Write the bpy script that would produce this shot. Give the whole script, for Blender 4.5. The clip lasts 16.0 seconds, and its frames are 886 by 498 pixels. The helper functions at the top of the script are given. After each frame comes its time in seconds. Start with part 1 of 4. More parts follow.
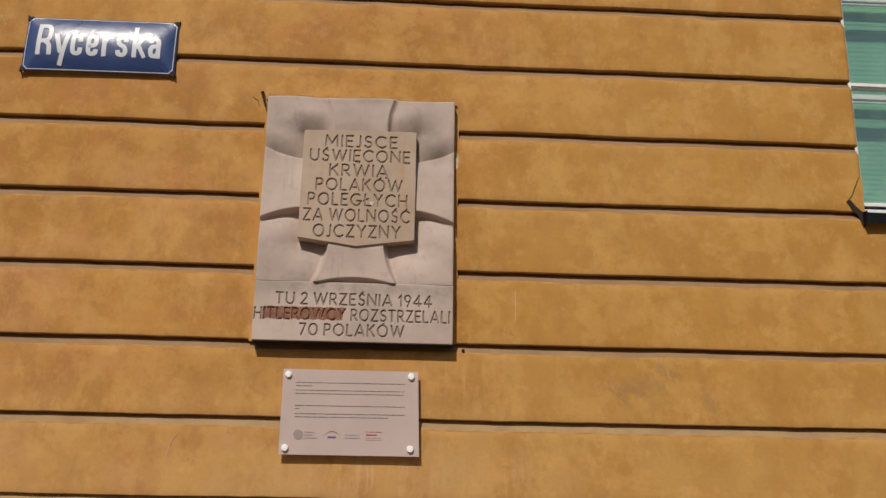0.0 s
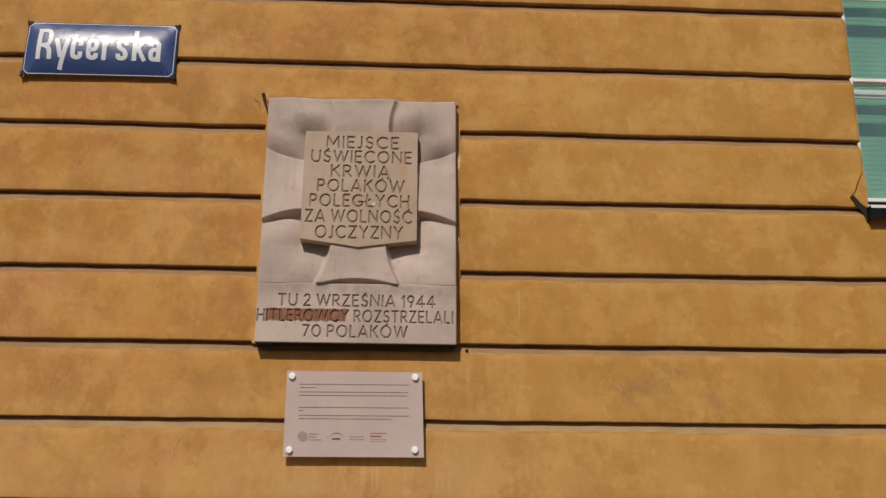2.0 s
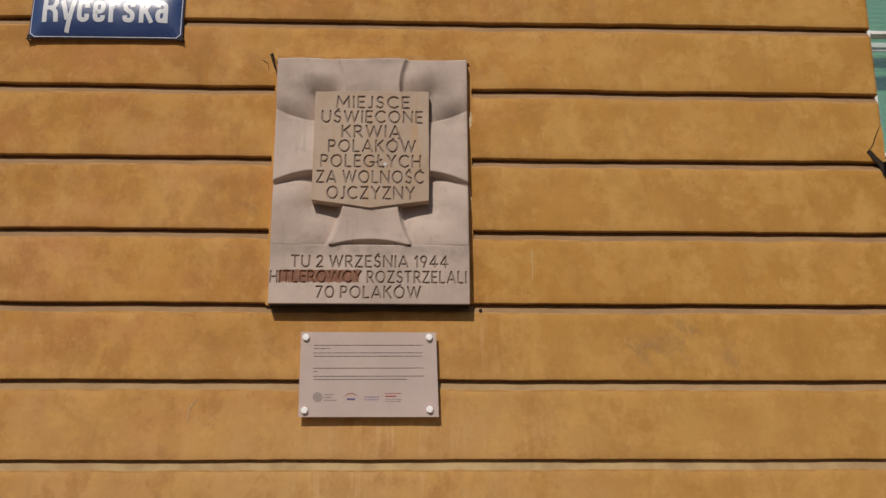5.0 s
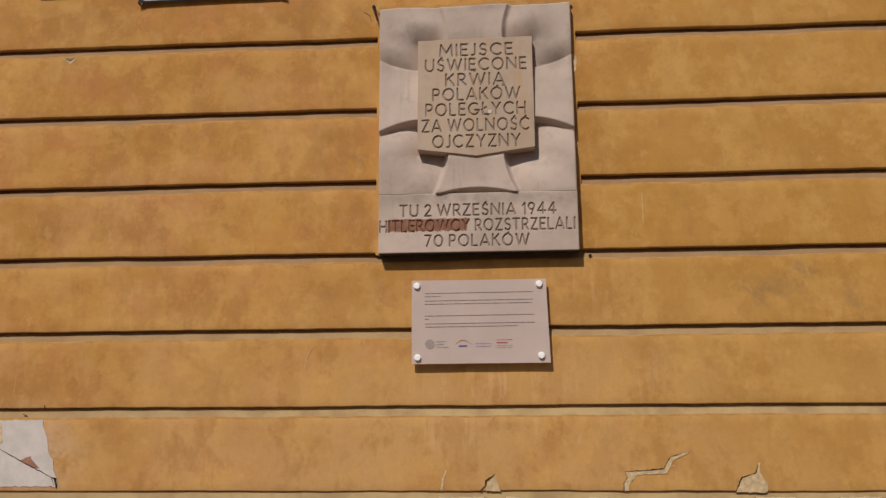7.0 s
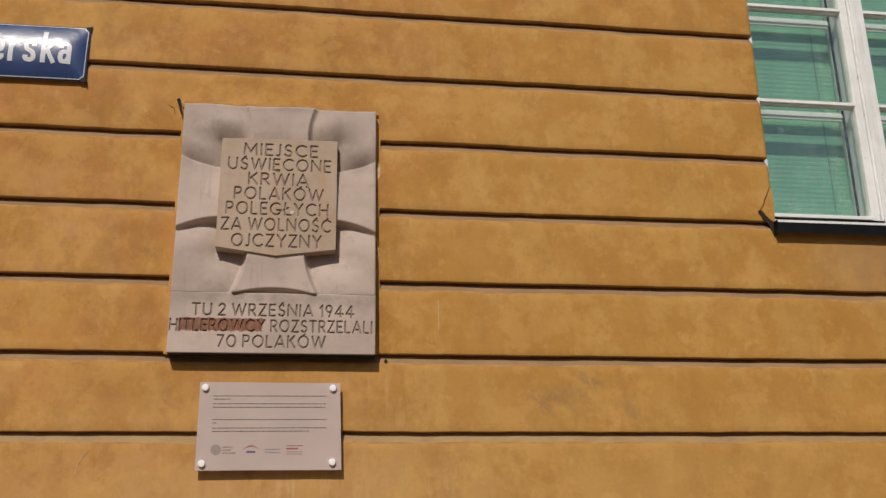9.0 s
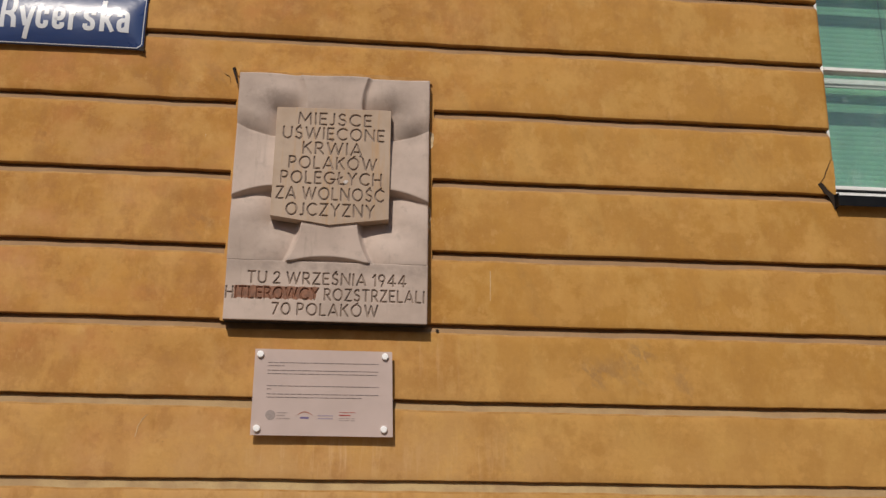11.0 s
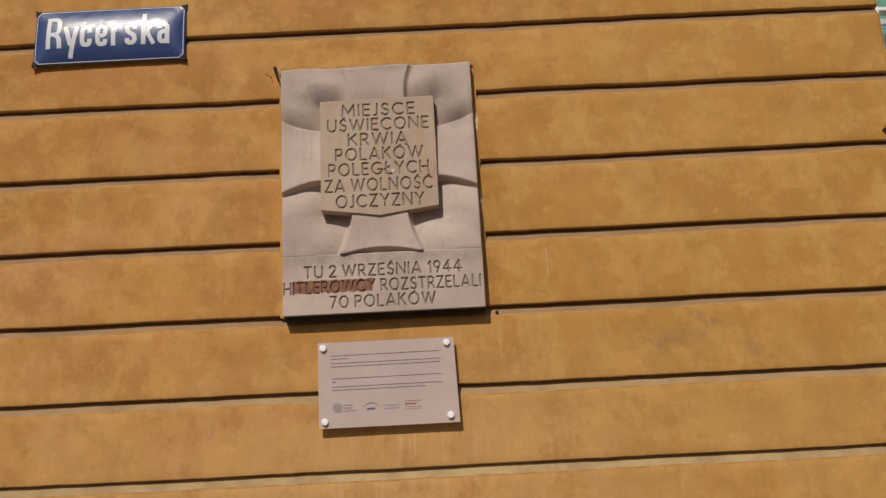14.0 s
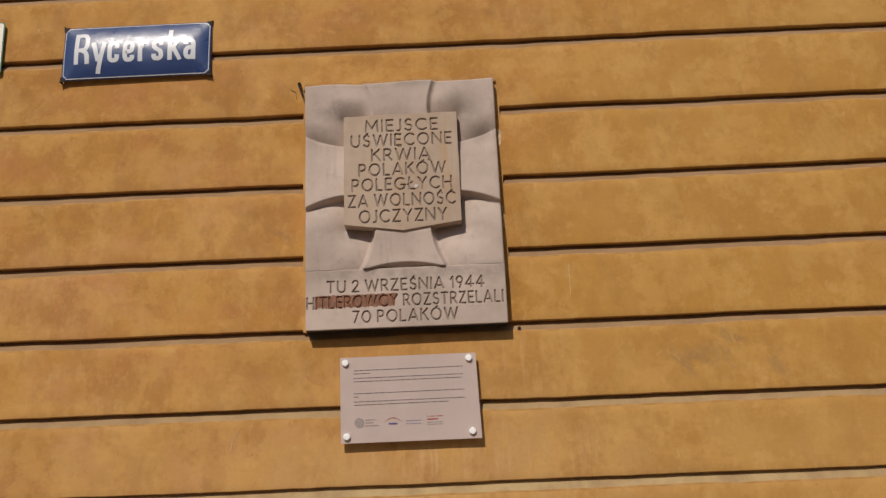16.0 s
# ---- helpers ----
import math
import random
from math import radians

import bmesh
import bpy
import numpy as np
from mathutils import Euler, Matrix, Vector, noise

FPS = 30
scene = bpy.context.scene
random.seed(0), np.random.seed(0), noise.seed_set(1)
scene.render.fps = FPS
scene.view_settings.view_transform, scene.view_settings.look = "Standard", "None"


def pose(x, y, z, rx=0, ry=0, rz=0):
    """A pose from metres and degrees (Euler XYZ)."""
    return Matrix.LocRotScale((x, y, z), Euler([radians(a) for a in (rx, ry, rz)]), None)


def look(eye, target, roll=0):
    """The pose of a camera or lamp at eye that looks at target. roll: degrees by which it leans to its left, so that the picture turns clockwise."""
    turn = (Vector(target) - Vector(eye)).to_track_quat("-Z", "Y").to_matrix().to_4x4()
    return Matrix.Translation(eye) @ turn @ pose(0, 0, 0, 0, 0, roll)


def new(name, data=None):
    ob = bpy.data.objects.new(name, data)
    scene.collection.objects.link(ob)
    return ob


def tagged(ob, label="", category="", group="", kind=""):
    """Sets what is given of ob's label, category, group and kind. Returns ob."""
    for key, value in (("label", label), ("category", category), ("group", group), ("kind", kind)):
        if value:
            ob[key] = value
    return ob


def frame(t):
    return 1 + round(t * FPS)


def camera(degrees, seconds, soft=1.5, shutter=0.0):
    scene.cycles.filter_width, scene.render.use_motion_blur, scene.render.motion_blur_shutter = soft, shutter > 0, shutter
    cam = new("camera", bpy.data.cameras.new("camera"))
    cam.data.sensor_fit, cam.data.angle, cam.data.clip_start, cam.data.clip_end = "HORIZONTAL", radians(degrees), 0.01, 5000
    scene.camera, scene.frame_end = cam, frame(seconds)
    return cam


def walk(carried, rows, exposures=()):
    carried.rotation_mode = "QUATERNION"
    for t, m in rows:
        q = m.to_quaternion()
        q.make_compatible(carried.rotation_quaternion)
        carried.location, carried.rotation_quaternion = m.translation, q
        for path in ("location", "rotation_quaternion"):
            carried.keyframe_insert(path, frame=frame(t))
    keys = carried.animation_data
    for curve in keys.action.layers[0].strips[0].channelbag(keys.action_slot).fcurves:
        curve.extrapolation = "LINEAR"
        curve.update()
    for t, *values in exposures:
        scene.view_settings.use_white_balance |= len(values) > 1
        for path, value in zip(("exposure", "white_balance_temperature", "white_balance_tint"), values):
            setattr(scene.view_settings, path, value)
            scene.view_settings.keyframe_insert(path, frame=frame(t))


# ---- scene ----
cam = camera(51.7, 16.0, soft=1.45)

PATH = [
    (0, (0.197, -3.715, 1.886), (0.288, -1.79, 2.421), 1.0),
    (0.5, (0.199, -3.714, 1.88), (0.288, -1.791, 2.423), 0.5),
    (1, (0.206, -3.716, 1.87), (0.297, -1.793, 2.413), 0.3),
    (1.5, (0.202, -3.712, 1.876), (0.296, -1.788, 2.414), 0.5),
    (2, (0.196, -3.702, 1.875), (0.282, -1.779, 2.417), 0.4),
    (2.5, (0.202, -3.697, 1.866), (0.282, -1.773, 2.405), 0.8),
    (3, (0.198, -3.693, 1.869), (0.278, -1.765, 2.392), 1.0),
    (3.5, (0.196, -3.69, 1.867), (0.278, -1.76, 2.383), 0.4),
    (5.8, (0.177, -3.671, 1.837), (0.242, -1.725, 2.295), -0.1),
    (6, (0.173, -3.672, 1.831), (0.235, -1.729, 2.297), 0.1),
    (6.5, (0.136, -3.663, 1.805), (0.218, -1.72, 2.274), -0.1),
    (6.7, (0.128, -3.68, 1.801), (0.142, -1.73, 2.243), 0.1),
    (6.8, (0.127, -3.679, 1.802), (0.008, -1.726, 2.215), 0.3),
    (7, (0.13, -3.664, 1.805), (-0.011, -1.707, 2.191), -0.3),
    (7.2, (0.142, -3.666, 1.806), (0.102, -1.71, 2.222), -1.2),
    (7.3, (0.148, -3.662, 1.807), (0.131, -1.708, 2.235), -1.2),
    (7.5, (0.158, -3.651, 1.812), (0.241, -1.706, 2.27), -1.8),
    (7.7, (0.166, -3.665, 1.814), (0.281, -1.728, 2.296), -2.1),
    (8, (0.174, -3.66, 1.824), (0.364, -1.739, 2.347), -2.1),
    (8.5, (0.188, -3.672, 1.835), (0.44, -1.768, 2.393), -1.8),
    (9, (0.185, -3.662, 1.816), (0.452, -1.772, 2.412), -0.8),
    (9.2, (0.167, -3.663, 1.821), (0.353, -1.751, 2.377), 0.5),
    (11.3, (0.171, -3.67, 1.848), (0.33, -1.745, 2.365), 0.6),
    (11.5, (0.174, -3.67, 1.848), (0.322, -1.745, 2.369), 0.3),
    (12, (0.21, -3.653, 1.833), (0.231, -1.722, 2.355), 0.2),
    (12.5, (0.228, -3.633, 1.82), (0.146, -1.694, 2.307), -0.5),
    (13, (0.225, -3.633, 1.828), (0.163, -1.683, 2.267), -1.9),
    (13.5, (0.233, -3.639, 1.832), (0.204, -1.686, 2.26), -2.4),
    (14, (0.231, -3.642, 1.838), (0.245, -1.704, 2.33), -2.9),
    (14.5, (0.232, -3.642, 1.842), (0.254, -1.718, 2.387), -3.0),
    (15, (0.226, -3.638, 1.836), (0.23, -1.713, 2.378), -2.9),
    (15.5, (0.214, -3.639, 1.848), (0.211, -1.707, 2.366), -2.7),
    (16, (0.211, -3.649, 1.846), (0.188, -1.718, 2.368), -2.3),
]
walk(cam, [(t, look(eye, target, roll)) for t, eye, target, roll in PATH],
     [(0.0, 0.0), (1.5, -0.04), (2.5, -0.05), (3.5, -0.09), (6.0, -0.10), (6.5, -0.08), (7.0, -0.05), (8.0, -0.06), (9.0, -0.03), (11.5, 0.0), (13.0, -0.02), (14.5, -0.05), (15.5, -0.03), (16.0, -0.02)])

# ---- light ----
SUN = Vector((-0.37, -1.0, 1.08)).normalized()
world = bpy.data.worlds.new("world")
scene.world = world
world.use_nodes = True
wn = world.node_tree
wn.nodes.clear()
sky = wn.nodes.new("ShaderNodeTexSky")
sky.sky_type = "NISHITA"
sky.sun_disc = False
sky.sun_elevation = math.asin(SUN.z)
sky.sun_rotation = math.atan2(SUN.x, SUN.y)
bg = wn.nodes.new("ShaderNodeBackground")
bg.inputs["Strength"].default_value = 0.06
wout = wn.nodes.new("ShaderNodeOutputWorld")
wn.links.new(sky.outputs[0], bg.inputs[0])
wn.links.new(bg.outputs[0], wout.inputs[0])
sun_data = bpy.data.lights.new("sun", "SUN")
sun_data.energy = 3.2
sun_data.angle = radians(0.53)
sun_data.color = (1.0, 0.91, 0.80)
sun = new("sun", sun_data)
sun.matrix_world = look(SUN * 40, (0, 0, 0))


# ---- materials ----
class Mat:
    """A small node builder round one Principled shader, on object coordinates in metres."""

    def __init__(self, name, rough=0.8, metal=0.0, spec=0.5):
        self.m = bpy.data.materials.new(name)
        self.m.use_nodes = True
        self.t = self.m.node_tree
        self.b = self.t.nodes["Principled BSDF"]
        self.b.inputs["Roughness"].default_value = rough
        self.b.inputs["Metallic"].default_value = metal
        self.b.inputs["Specular IOR Level"].default_value = spec
        self.co = self.t.nodes.new("ShaderNodeTexCoord").outputs["Object"]

    def node(self, kind, **inputs):
        n = self.t.nodes.new(kind)
        for k, v in inputs.items():
            k = k.replace("_", " ")
            if hasattr(v, "is_linked"):
                self.t.links.new(v, n.inputs[k])
            else:
                n.inputs[k].default_value = v
        return n

    def mapped(self, scale=(1, 1, 1), loc=(0, 0, 0), turn=0.0):
        n = self.node("ShaderNodeMapping", Vector=self.co)
        if turn:
            n = self.node("ShaderNodeMapping", Vector=self.co)
            n.inputs["Rotation"].default_value = (0, radians(turn), 0)
            n = self.node("ShaderNodeMapping", Vector=n.outputs[0])
        n.inputs["Scale"].default_value = scale
        n.inputs["Location"].default_value = loc
        return n.outputs[0]

    def noise(self, scale, detail=4.0, rough=0.6, vec=None):
        return self.node("ShaderNodeTexNoise", Vector=vec or self.co, Scale=scale, Detail=detail, Roughness=rough).outputs["Fac"]

    def ramp(self, fac, lo, hi, a=0.0, b=1.0):
        n = self.node("ShaderNodeMapRange", Value=fac)
        n.interpolation_type = "SMOOTHSTEP"
        for k, v in (("From Min", lo), ("From Max", hi), ("To Min", a), ("To Max", b)):
            n.inputs[k].default_value = v
        return n.outputs[0]

    def math(self, op, a, b):
        n = self.t.nodes.new("ShaderNodeMath")
        n.operation = op
        for k, v in ((0, a), (1, b)):
            if hasattr(v, "is_linked"):
                self.t.links.new(v, n.inputs[k])
            else:
                n.inputs[k].default_value = v
        return n.outputs[0]

    def mix(self, fac, a, b):
        n = self.t.nodes.new("ShaderNodeMix")
        n.data_type = "RGBA"
        for k, v in ((0, fac), (6, a), (7, b)):
            if hasattr(v, "is_linked"):
                self.t.links.new(v, n.inputs[k])
            else:
                n.inputs[k].default_value = (*v, 1) if k else v
        return n.outputs[2]

    def spot(self, place, size):
        """1 inside an ellipsoid round a place, falling softly to 0 outside."""
        inv = tuple(1 / s for s in size)
        n = self.node("ShaderNodeMapping", Vector=self.co)
        n.inputs["Scale"].default_value = inv
        n.inputs["Location"].default_value = tuple(-p * i for p, i in zip(place, inv))
        d = self.t.nodes.new("ShaderNodeVectorMath")
        d.operation = "LENGTH"
        self.t.links.new(n.outputs[0], d.inputs[0])
        return self.ramp(d.outputs["Value"], 1.0, 0.2)

    def color(self, c):
        if hasattr(c, "is_linked"):
            self.t.links.new(c, self.b.inputs["Base Color"])
        else:
            self.b.inputs["Base Color"].default_value = (*c, 1)
        return self

    def rough(self, r):
        self.t.links.new(r, self.b.inputs["Roughness"])
        return self

    def bump(self, height, dist=0.002, strength=1.0):
        n = self.node("ShaderNodeBump", Height=height)
        n.inputs["Distance"].default_value = dist
        n.inputs["Strength"].default_value = strength
        self.t.links.new(n.outputs[0], self.b.inputs["Normal"])
        return self


def ochre():
    k = Mat("ochre_painted_plaster", 0.85, spec=0.3)
    big, mid, fine = k.noise(1.6, 5), k.noise(7, 6, 0.65), k.noise(60, 4)
    c = k.mix(k.ramp(big, 0.32, 0.68), (0.405, 0.188, 0.036), (0.55, 0.28, 0.068))
    c = k.mix(k.ramp(mid, 0.45, 0.72, 0, 0.65), c, (0.564, 0.305, 0.0988))
    c = k.mix(k.ramp(mid, 0.5, 0.28, 0, 0.65), c, (0.337, 0.146, 0.0352))
    rosy = k.noise(2.3, 4, 0.6, k.mapped((1, 1, 1.4), (4, 0, 9)))
    east = k.spot((2.0, 0, 2.75), (2.5, 0.8, 2.4))
    c = k.mix(k.math("MULTIPLY", k.ramp(rosy, 0.45, 0.70, 0, 0.85), k.ramp(east, 0, 1, 1.0, 0.1)), c, (0.495, 0.211, 0.0661))
    cloud = k.noise(4.2, 7, 0.72, k.mapped((1.2, 1, 1.0), (8, 0, 2)))
    c = k.mix(k.ramp(cloud, 0.52, 0.66, 0, 0.28), c, (0.307, 0.143, 0.0441))
    c = k.mix(k.ramp(cloud, 0.46, 0.30, 0, 0.45), c, (0.574, 0.32, 0.116))
    peach = k.noise(1.1, 5, 0.65, k.mapped((1, 1, 1.3), (21, 0, 13)))
    west = k.math("MAXIMUM", k.spot((-1.4, 0, 2.4), (2.2, 0.6, 2.0)), 0.35)
    c = k.mix(k.math("MULTIPLY", west, k.ramp(peach, 0.46, 0.66, 0, 0.75)), c, (0.574, 0.295, 0.126))
    streak = k.noise(1.0, 5, 0.7, k.mapped((16, 1, 1.3)))
    c = k.mix(k.ramp(streak, 0.55, 0.8, 0, 0.35), c, (0.614, 0.354, 0.132))
    streak2 = k.noise(1.0, 4, 0.7, k.mapped((9, 1, 0.9), (3.3, 0, 7)))
    c = k.mix(k.ramp(streak2, 0.58, 0.8, 0, 0.4), c, (0.297, 0.143, 0.0496))
    blot = k.noise(3.1, 6, 0.75, k.mapped((1.3, 1, 1.1), (11, 0, 5)))
    c = k.mix(k.ramp(blot, 0.62, 0.74, 0, 0.5), c, (0.247, 0.133, 0.0496))
    faded = k.math("MULTIPLY", k.spot((0.6, 0, 1.7), (3.4, 0.6, 1.0)), k.ramp(k.noise(2.6, 6, 0.7), 0.3, 0.6, 0.25, 0.85))
    c = k.mix(faded, c, (0.575, 0.342, 0.140))
    # broken, sharper-edged patches where the top coat has worn thin
    thin = k.noise(3.0, 7, 0.66, k.mapped((1.4, 1, 1.0), (2, 0, 31)))
    c = k.mix(k.math("MULTIPLY", k.ramp(thin, 0.48, 0.58, 0, 0.65), k.ramp(east, 0, 0.8, 0.45, 1.0)), c, (0.62, 0.37, 0.125))
    thick = k.noise(3.3, 9, 0.7, k.mapped((1.5, 1, 1.0), (17, 0, 3)))
    c = k.mix(k.ramp(thick, 0.50, 0.60, 0, 0.46), c, (0.36, 0.165, 0.046))
    wash = k.noise(1.0, 7, 0.75, k.mapped((5.5, 1, 1.6), (6, 0, 6), 24))
    c = k.mix(k.math("MULTIPLY", k.ramp(wash, 0.56, 0.64, 0, 0.34), k.ramp(east, 0, 0.8, 0.3, 1.0)), c, (0.335, 0.19, 0.075))
    c = k.mix(k.ramp(east, 0, 0.9, 0, 0.5), c, (0.475, 0.253, 0.050))
    # overlapping roller and trowel marks with broken edges
    for seed, scale, lo, amount, tone in ((41, (3.2, 1, 4.0), 0.50, 0.34, (0.64, 0.36, 0.108)), (57, (5.0, 1, 3.4), 0.53, 0.25, (0.39, 0.195, 0.050)), (73, (9, 1, 6), 0.57, 0.28, (0.66, 0.40, 0.15)), (91, (8, 1, 10), 0.60, 0.16, (0.37, 0.18, 0.05))):
        lap = k.noise(1.0, 9, 0.72, k.mapped(scale, (seed, 0, seed * 0.7)))
        c = k.mix(k.ramp(lap, lo, lo + 0.07, 0, amount), c, tone)
    speck = k.noise(26, 3, 0.6)
    c = k.mix(k.ramp(speck, 0.70, 0.76, 0, 0.5), c, (0.60, 0.38, 0.17))
    c = k.mix(k.ramp(speck, 0.285, 0.24, 0, 0.45), c, (0.26, 0.13, 0.045))
    # grey rubbed-off smears and rain dirt below the sill
    smear = k.noise(1.0, 8, 0.75, k.mapped((11, 1, 5.5), (1, 0, 5), 38))
    for place, size, amount in (
        ((1.295, 0, 2.41), (0.10, 0.4, 0.08), 0.75), ((1.10, 0, 2.32), (0.13, 0.4, 0.08), 0.6), ((1.48, 0, 2.28), (0.06, 0.4, 0.12), 0.5),
        ((1.25, 0, 2.34), (0.3, 0.4, 0.12), 0.4), ((2.85, 0, 2.95), (0.72, 0.4, 0.26), 0.3), ((-0.42, 0, 3.56), (0.09, 0.3, 0.1), 0.45),
        ((-0.52, 0, 2.90), (0.1, 0.3, 0.1), 0.4), ((-0.62, 0, 3.57), (0.5, 0.3, 0.13), 0.3),
    ):
        c = k.mix(k.math("MULTIPLY", k.spot(place, size), k.ramp(smear, 0.45, 0.58, 0, amount * 0.62)), c, (0.23, 0.145, 0.085))
    wash_out = k.math("MULTIPLY", k.spot((2.92, 0, 2.97), (0.80, 0.4, 0.30)), k.ramp(k.noise(8, 5, 0.65, k.mapped((1.5, 1, 0.5))), 0.3, 0.7, 0.35, 0.85))
    c = k.mix(wash_out, c, (0.36, 0.215, 0.10))
    # worn pale margin round the bare patch
    margin = k.math("MULTIPLY", k.spot((-1.85, 0, 1.71), (0.34, 0.4, 0.27)), k.ramp(k.noise(14, 6, 0.7), 0.36, 0.56))
    c = k.mix(k.math("MULTIPLY", margin, 0.45), c, (0.63, 0.50, 0.39))
    # pale drips under the small panel and along the plaque
    for place, size, amount in (((0.05, 0, 1.98), (0.45, 0.4, 0.12), 0.85), ((-1.95, 0, 1.98), (0.11, 0.4, 0.12), 1.35), ((0.47, 0, 2.38), (0.25, 0.4, 0.2), 0.4), ((0.05, 0, 1.79), (0.5, 0.4, 0.13), 0.9), ((0.6, 0, 1.95), (0.4, 0.4, 0.2), 0.4)):
        drip = k.noise(1.0, 6, 0.65, k.mapped((24, 1, 2.6)))
        c = k.mix(k.math("MULTIPLY", k.spot(place, size), k.ramp(drip, 0.50, 0.64, 0, amount * 0.72)), c, (0.653, 0.415, 0.209))
    c = k.mix(k.ramp(fine, 0.48, 0.7, 0, 0.10), c, (0.356, 0.174, 0.058))
    c = k.mix(k.ramp(fine, 0.46, 0.28, 0, 0.10), c, (0.66, 0.40, 0.15))
    k.color(c).rough(k.ramp(mid, 0.2, 0.8, 0.75, 0.95))
    h = k.math("ADD", k.math("MULTIPLY", fine, 0.22), mid)
    return k.bump(h, 0.004, 0.6).m


def groove():
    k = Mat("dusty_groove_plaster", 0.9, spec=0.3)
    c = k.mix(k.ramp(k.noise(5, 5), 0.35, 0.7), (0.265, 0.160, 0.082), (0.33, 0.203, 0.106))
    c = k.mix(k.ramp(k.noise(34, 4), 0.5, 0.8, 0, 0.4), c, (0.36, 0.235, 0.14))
    # street dust lies on the lower ledges
    c = k.mix(k.math("MULTIPLY", k.spot((0.4, 0, 1.45), (4.4, 0.6, 1.25)), k.ramp(k.noise(6, 5), 0.35, 0.6, 0.4, 0.95)), c, (0.50, 0.365, 0.180))
    return k.color(c).bump(k.noise(70, 4), 0.002).m


def worn():
    k = Mat("worn_ochre_edge", 0.9, spec=0.3)
    c = k.mix(k.ramp(k.noise(14, 5), 0.35, 0.65), (0.40, 0.205, 0.060), (0.49, 0.275, 0.10))
    return k.color(c).bump(k.noise(60, 4), 0.003).m


def stone():
    k = Mat("grey_sandstone", 0.8, spec=0.35)
    big, mid, fine = k.noise(3, 5), k.noise(16, 6, 0.7), k.noise(220, 3)
    c = k.mix(k.ramp(big, 0.3, 0.7), (0.405, 0.318, 0.268), (0.59, 0.472, 0.408))
    c = k.mix(k.ramp(mid, 0.52, 0.75, 0, 0.5), c, (0.29, 0.235, 0.2))
    run = k.noise(1.0, 5, 0.7, k.mapped((14, 4, 2), (0, 0, 2)))
    c = k.mix(k.ramp(run, 0.56, 0.75, 0, 0.45), c, (0.30, 0.24, 0.195))
    c = k.mix(k.ramp(fine, 0.35, 0.75, 0, 0.25), c, (0.52, 0.44, 0.37))
    # grey weathering in blotches, with shade of the sunk corners painted in
    weather_shade = k.ramp(k.noise(7, 6, 0.7), 0.36, 0.6)
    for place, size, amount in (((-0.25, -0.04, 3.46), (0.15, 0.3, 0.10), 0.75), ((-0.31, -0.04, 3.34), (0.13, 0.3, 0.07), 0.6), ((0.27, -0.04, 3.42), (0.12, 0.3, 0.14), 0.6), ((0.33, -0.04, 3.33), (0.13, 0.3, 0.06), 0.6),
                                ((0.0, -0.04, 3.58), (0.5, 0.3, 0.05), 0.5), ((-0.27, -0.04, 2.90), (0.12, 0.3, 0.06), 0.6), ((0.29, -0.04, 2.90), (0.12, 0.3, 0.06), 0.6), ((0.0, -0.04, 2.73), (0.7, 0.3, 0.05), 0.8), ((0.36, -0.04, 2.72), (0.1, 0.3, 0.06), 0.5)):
        c = k.mix(k.math("MULTIPLY", k.spot(place, size), k.math("MULTIPLY", weather_shade, amount * 0.6)), c, (0.20, 0.165, 0.145))
    return k.color(c).bump(k.math("ADD", mid, k.math("MULTIPLY", fine, 0.3)), 0.0015, 0.7).m


def shield_stone():
    k = Mat("warm_sandstone", 0.8, spec=0.35)
    mid, fine = k.noise(9, 6, 0.65), k.noise(200, 3)
    c = k.mix(k.ramp(k.noise(4, 4), 0.35, 0.65), (0.40, 0.295, 0.215), (0.475, 0.365, 0.28))
    run = k.noise(1.0, 4, 0.7, k.mapped((30, 1, 2.0)))
    c = k.mix(k.ramp(run, 0.50, 0.72, 0, 0.7), c, (0.47, 0.29, 0.15))
    c = k.mix(k.ramp(mid, 0.55, 0.8, 0, 0.4), c, (0.27, 0.205, 0.15))
    return k.color(c).bump(k.math("ADD", mid, k.math("MULTIPLY", fine, 0.3)), 0.0015, 0.6).m


def simple(name, color, rough=0.6, metal=0.0, vary=0.25, scale=25, spec=0.5, bump=0.0):
    k = Mat(name, rough, metal, spec)
    dark = tuple(v * (1 - vary) for v in color)
    n = k.noise(scale, 5, 0.65)
    k.color(k.mix(k.ramp(n, 0.3, 0.7), color, dark))
    k.rough(k.ramp(k.noise(scale * 2.3, 3), 0.2, 0.8, max(rough - 0.1, 0.02), min(rough + 0.1, 1)))
    if bump:
        k.bump(n, bump)
    return k.m


def chipped_paint():
    k = Mat("chipped_white_window_paint", 0.55, spec=0.9)
    grain = k.noise(1.0, 5, 0.7, k.mapped((60, 60, 60)))
    c = k.mix(k.ramp(k.noise(9, 4), 0.3, 0.7), (0.92, 0.92, 0.90), (0.80, 0.81, 0.79))
    flake = k.noise(1.0, 6, 0.75, k.mapped((38, 38, 30)))
    c = k.mix(k.ramp(flake, 0.62, 0.68, 0, 0.6), c, (0.22, 0.18, 0.14))
    rain = k.noise(1.0, 5, 0.7, k.mapped((45, 45, 2.5), (3, 0, 8)))
    c = k.mix(k.ramp(rain, 0.55, 0.70, 0, 0.35), c, (0.56, 0.50, 0.42))
    return k.color(c).bump(grain, 0.001).m


